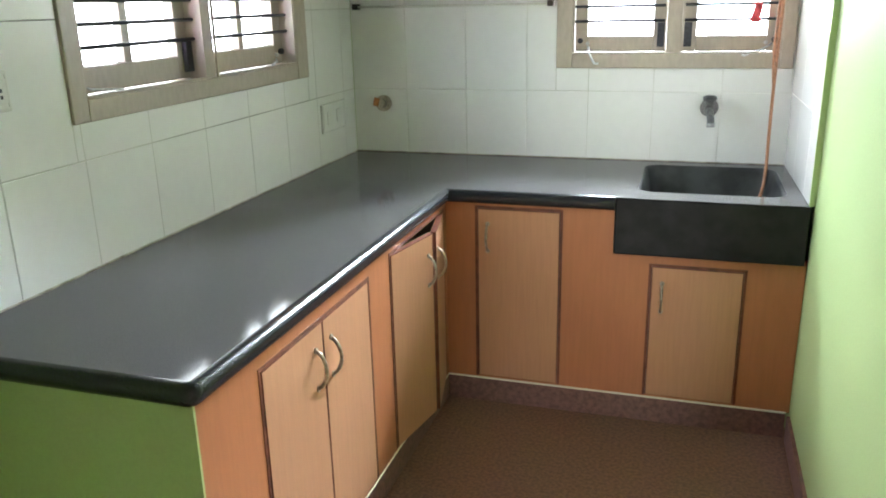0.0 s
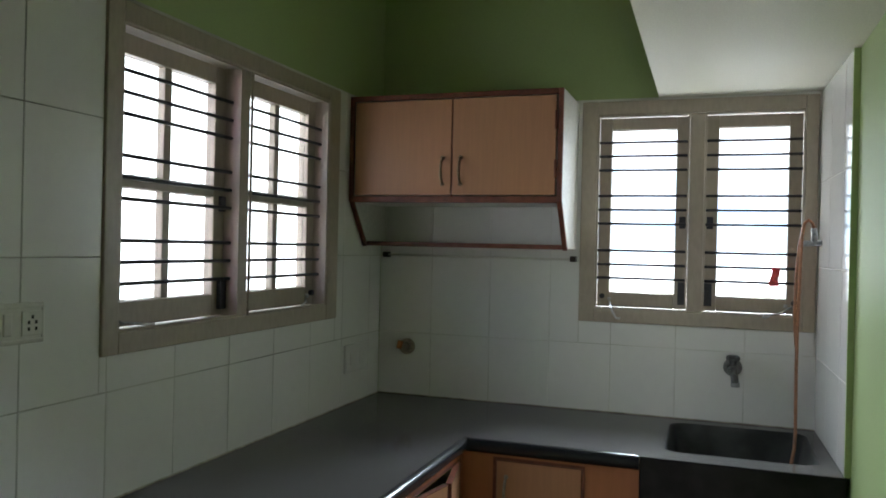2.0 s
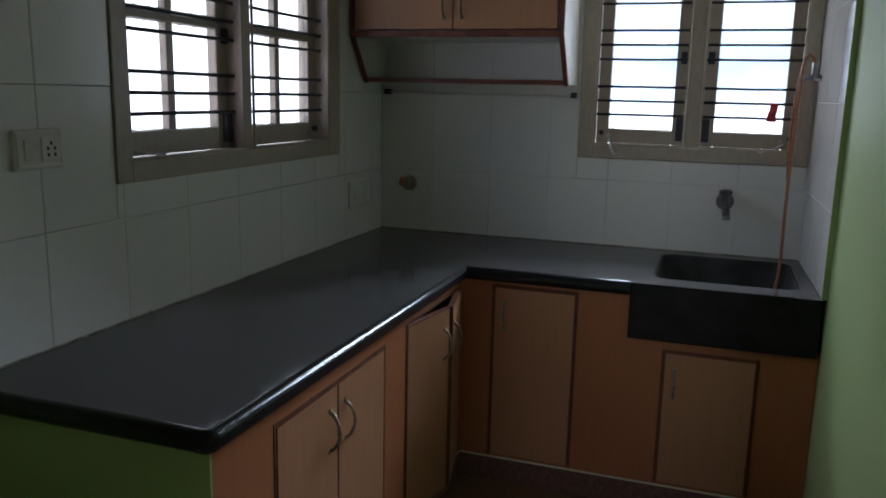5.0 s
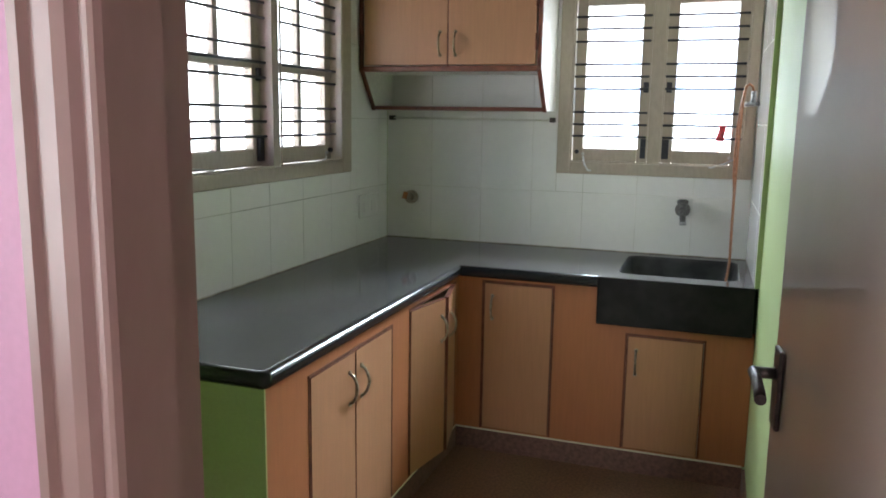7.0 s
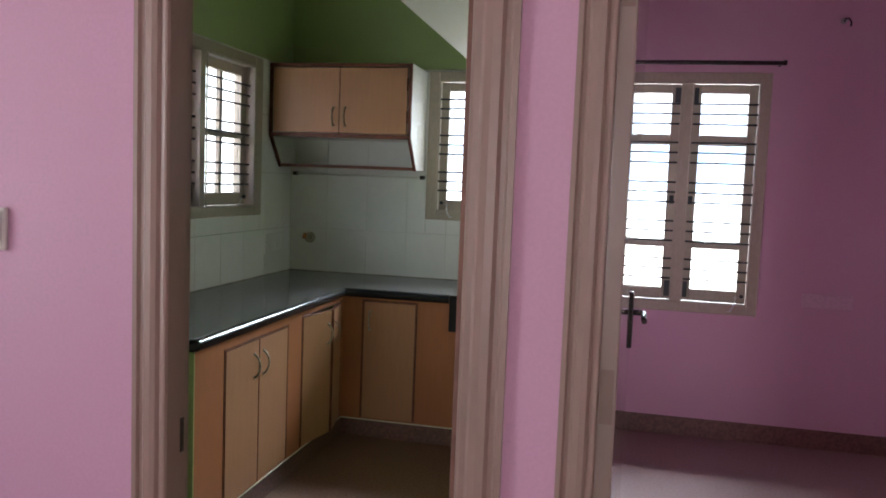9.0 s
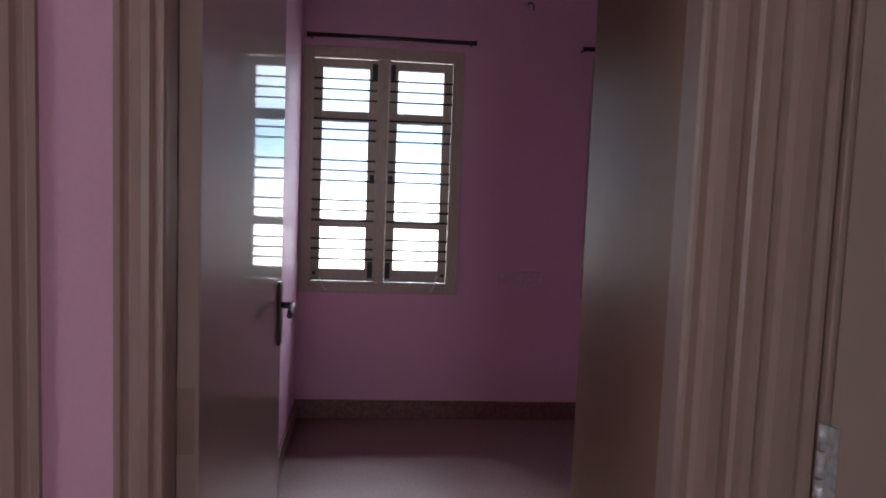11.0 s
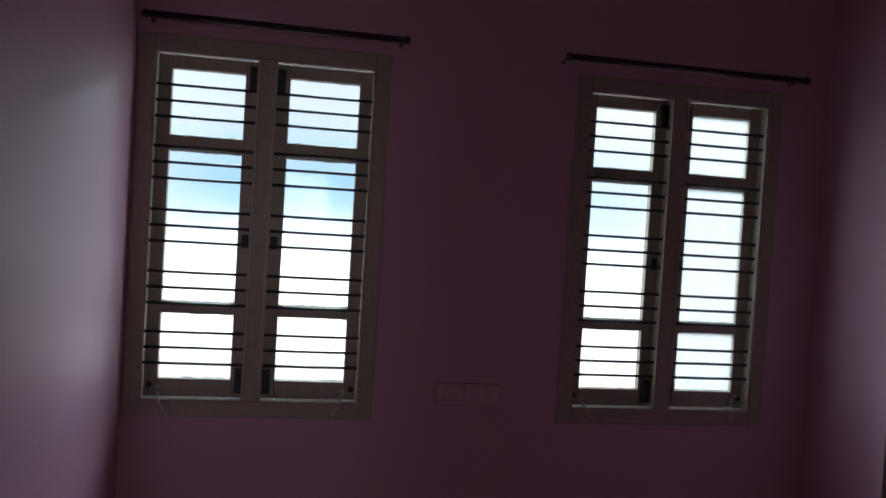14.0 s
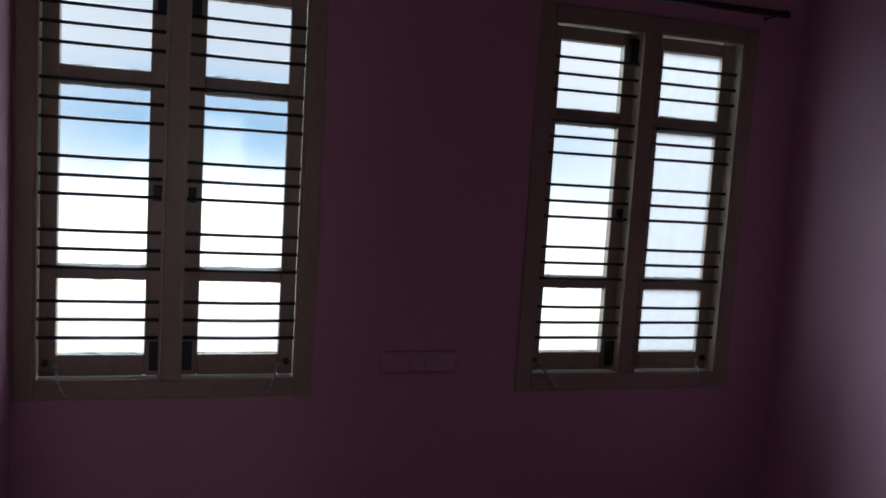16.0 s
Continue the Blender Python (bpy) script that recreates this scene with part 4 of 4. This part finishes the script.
part("wire", tube([(1.915, N, 2.446), (1.912, N - 0.05, 2.452), (1.925, N - 0.062, 2.45), (1.938, N - 0.06, 2.43), (1.94, N - 0.05, 2.41)], 0.005, 7), DARKMETAL, hook)
part("cap", tube([(1.912, N - 0.001, 2.448), (1.912, N - 0.01, 2.448)], 0.018, 12), CHROME, hook)

# ---- bedroom: curtain rods, wardrobe ----
for xa, xb in ((0.676, 1.606), (2.234, 3.253)):
    rod = thing("curtain_rod", "dark metal curtain rod above the bedroom window", "curtain rod", "bedroom curtain rods")
    part("rod", tube([(xa, 3.320, 2.203), (xb, 3.320, 2.200)], 0.0125, 12), RODMETAL, rod)
    for x in (xa, xb):
        part("finial", tube([(x - 0.008, 3.320, 2.2015), (x + 0.008, 3.320, 2.2015)], 0.0145, 12), RODMETAL, rod)
    for x in (xa + 0.012, xb - 0.012):
        bm = tube([(x, N, 2.2015), (x, 3.330, 2.2015)], 0.0035, 8)
        add_box(bm, x - 0.007, x + 0.007, N - 0.003, N, 2.195, 2.208, 0.001)
        part("bracket", bm, RODMETAL, rod)

wardrobe = thing("wardrobe", "tall glossy brown laminate wardrobe beside the bedroom door", "wardrobe")
WX0, WX1, WY1, WT = 1.565, 2.75, 0.743, 2.62
part("side_panel", box(WX0, WX0 + 0.02, S1 + 0.006, WY1, 0.0, WT, 0.002), WARDROBE, wardrobe)
part("side_panel", box(WX1 - 0.02, WX1, S1 + 0.006, WY1, 0.0, WT, 0.002), WARDROBE, wardrobe)
part("top_panel", box(WX0 + 0.02, WX1 - 0.02, S1 + 0.006, WY1, WT - 0.02, WT, 0.002), WARDROBE, wardrobe)
for ua, ub in ((WX0 + 0.02, (WX0 + WX1) / 2 - 0.002), ((WX0 + WX1) / 2 + 0.002, WX1 - 0.02)):
    part("door", box(ua, ub, WY1 - 0.02, WY1 - 0.001, 0.06, WT - 0.024, 0.002), WARDROBE, wardrobe)
part("plinth", box(WX0 + 0.02, WX1 - 0.02, WY1 - 0.03, WY1 - 0.021, 0.0, 0.058), WARDROBE, wardrobe)

# ---- wall tiles ----
TILE_MESH = {}


def tile_mesh(w, h, axis, sign, glaze):
    key = (round(w, 3), round(h, 3), axis, sign, glaze.name)
    if key not in TILE_MESH:
        bm = bmesh.new()
        if axis == "x":
            add_box(bm, *sorted((0, -sign * 0.0075)), -w / 2, w / 2, -h / 2, h / 2)
        else:
            add_box(bm, -w / 2, w / 2, *sorted((0, -sign * 0.0075)), -h / 2, h / 2)
        edges = [e for e in bm.edges if all(abs(v.co[0 if axis == "x" else 1]) < 1e-6 for v in e.verts)]
        bmesh.ops.bevel(bm, geom=edges, offset=0.0015, segments=1, affect="EDGES")
        me = bpy.data.meshes.new("tile")
        bm.to_mesh(me)
        bm.free()
        me.materials.append(glaze)
        TILE_MESH[key] = me
    return TILE_MESH[key]


def cut(rect, holes):
    out = [rect]
    for h in holes:
        nxt = []
        for a, b, c, d in out:
            if h[0] >= b or h[1] <= a or h[2] >= d or h[3] <= c:
                nxt.append((a, b, c, d))
                continue
            if a < h[0]:
                nxt.append((a, h[0], c, d))
            if b > h[1]:
                nxt.append((h[1], b, c, d))
            a2, b2 = max(a, h[0]), min(b, h[1])
            if c < h[2]:
                nxt.append((a2, b2, c, h[2]))
            if d > h[3]:
                nxt.append((a2, b2, h[3], d))
        out = nxt
    return [r for r in out if r[1] - r[0] > 0.012 and r[3] - r[2] > 0.012]


def tile_field(name, axis, face, sign, us, zs, holes, label, glaze=TILE, grout=GROUT):
    """Glazed tiles on a bed of grout; sign: the way the glaze faces along the axis."""
    u0, u1, z0, z1 = us[0], us[-1], zs[0], zs[-1]
    back, front_side = sorted((face - sign * 0.0078, face - sign * 0.0013))
    bed = setting(name, slab(axis, back, front_side, u0, u1, z0, z1, holes), [grout], label, "wall tiles")
    j = 0.0011
    for ua, ub in zip(us, us[1:]):
        for za, zb in zip(zs, zs[1:]):
            for a, b, c, d in cut((ua, ub, za, zb), holes):
                me = tile_mesh(b - a - 2 * j, d - c - 2 * j, axis, sign, glaze)
                t = new("tile", me)
                t.parent = bed
                u, z, o = (a + b) / 2, (c + d) / 2, face + random.uniform(-0.0005, 0.0005)
                tilt = random.uniform(-0.02, 0.02)
                t.matrix_basis = pose(o, u, z, 0, tilt, tilt * 0.7) if axis == "x" else pose(u, o, z, tilt, 0, tilt * 0.7)
    return bed


ROWS_Z = [TOPZ, 1.135, 1.484, 1.836, 2.167]
tile_field("tiles_west", "x", W, 1, [1.125, 1.147, 1.417, 1.688, 1.960, 2.230, 2.500, 2.765, 3.035, 3.305, N], ROWS_Z, [WWIN], "white glazed wall tiles with grey joints above the worktop", TILE, GROUT_AGED)
tile_field("tiles_north", "y", N, -1, [W, -1.123, -0.848, -0.580, -0.319, -0.056, 0.208, 0.488], ROWS_Z, [KWIN], "white glazed wall tiles with grey joints behind the sink")
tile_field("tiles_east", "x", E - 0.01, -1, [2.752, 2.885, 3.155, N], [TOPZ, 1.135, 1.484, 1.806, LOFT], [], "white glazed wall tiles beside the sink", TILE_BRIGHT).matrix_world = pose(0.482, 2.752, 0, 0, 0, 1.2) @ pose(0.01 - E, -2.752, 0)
setting("tile_edge", box(E - 0.0195, E, 2.744, 2.752, TOPZ, LOFT, 0.002), GREEN, "green painted bead along the tile edge", "trim")
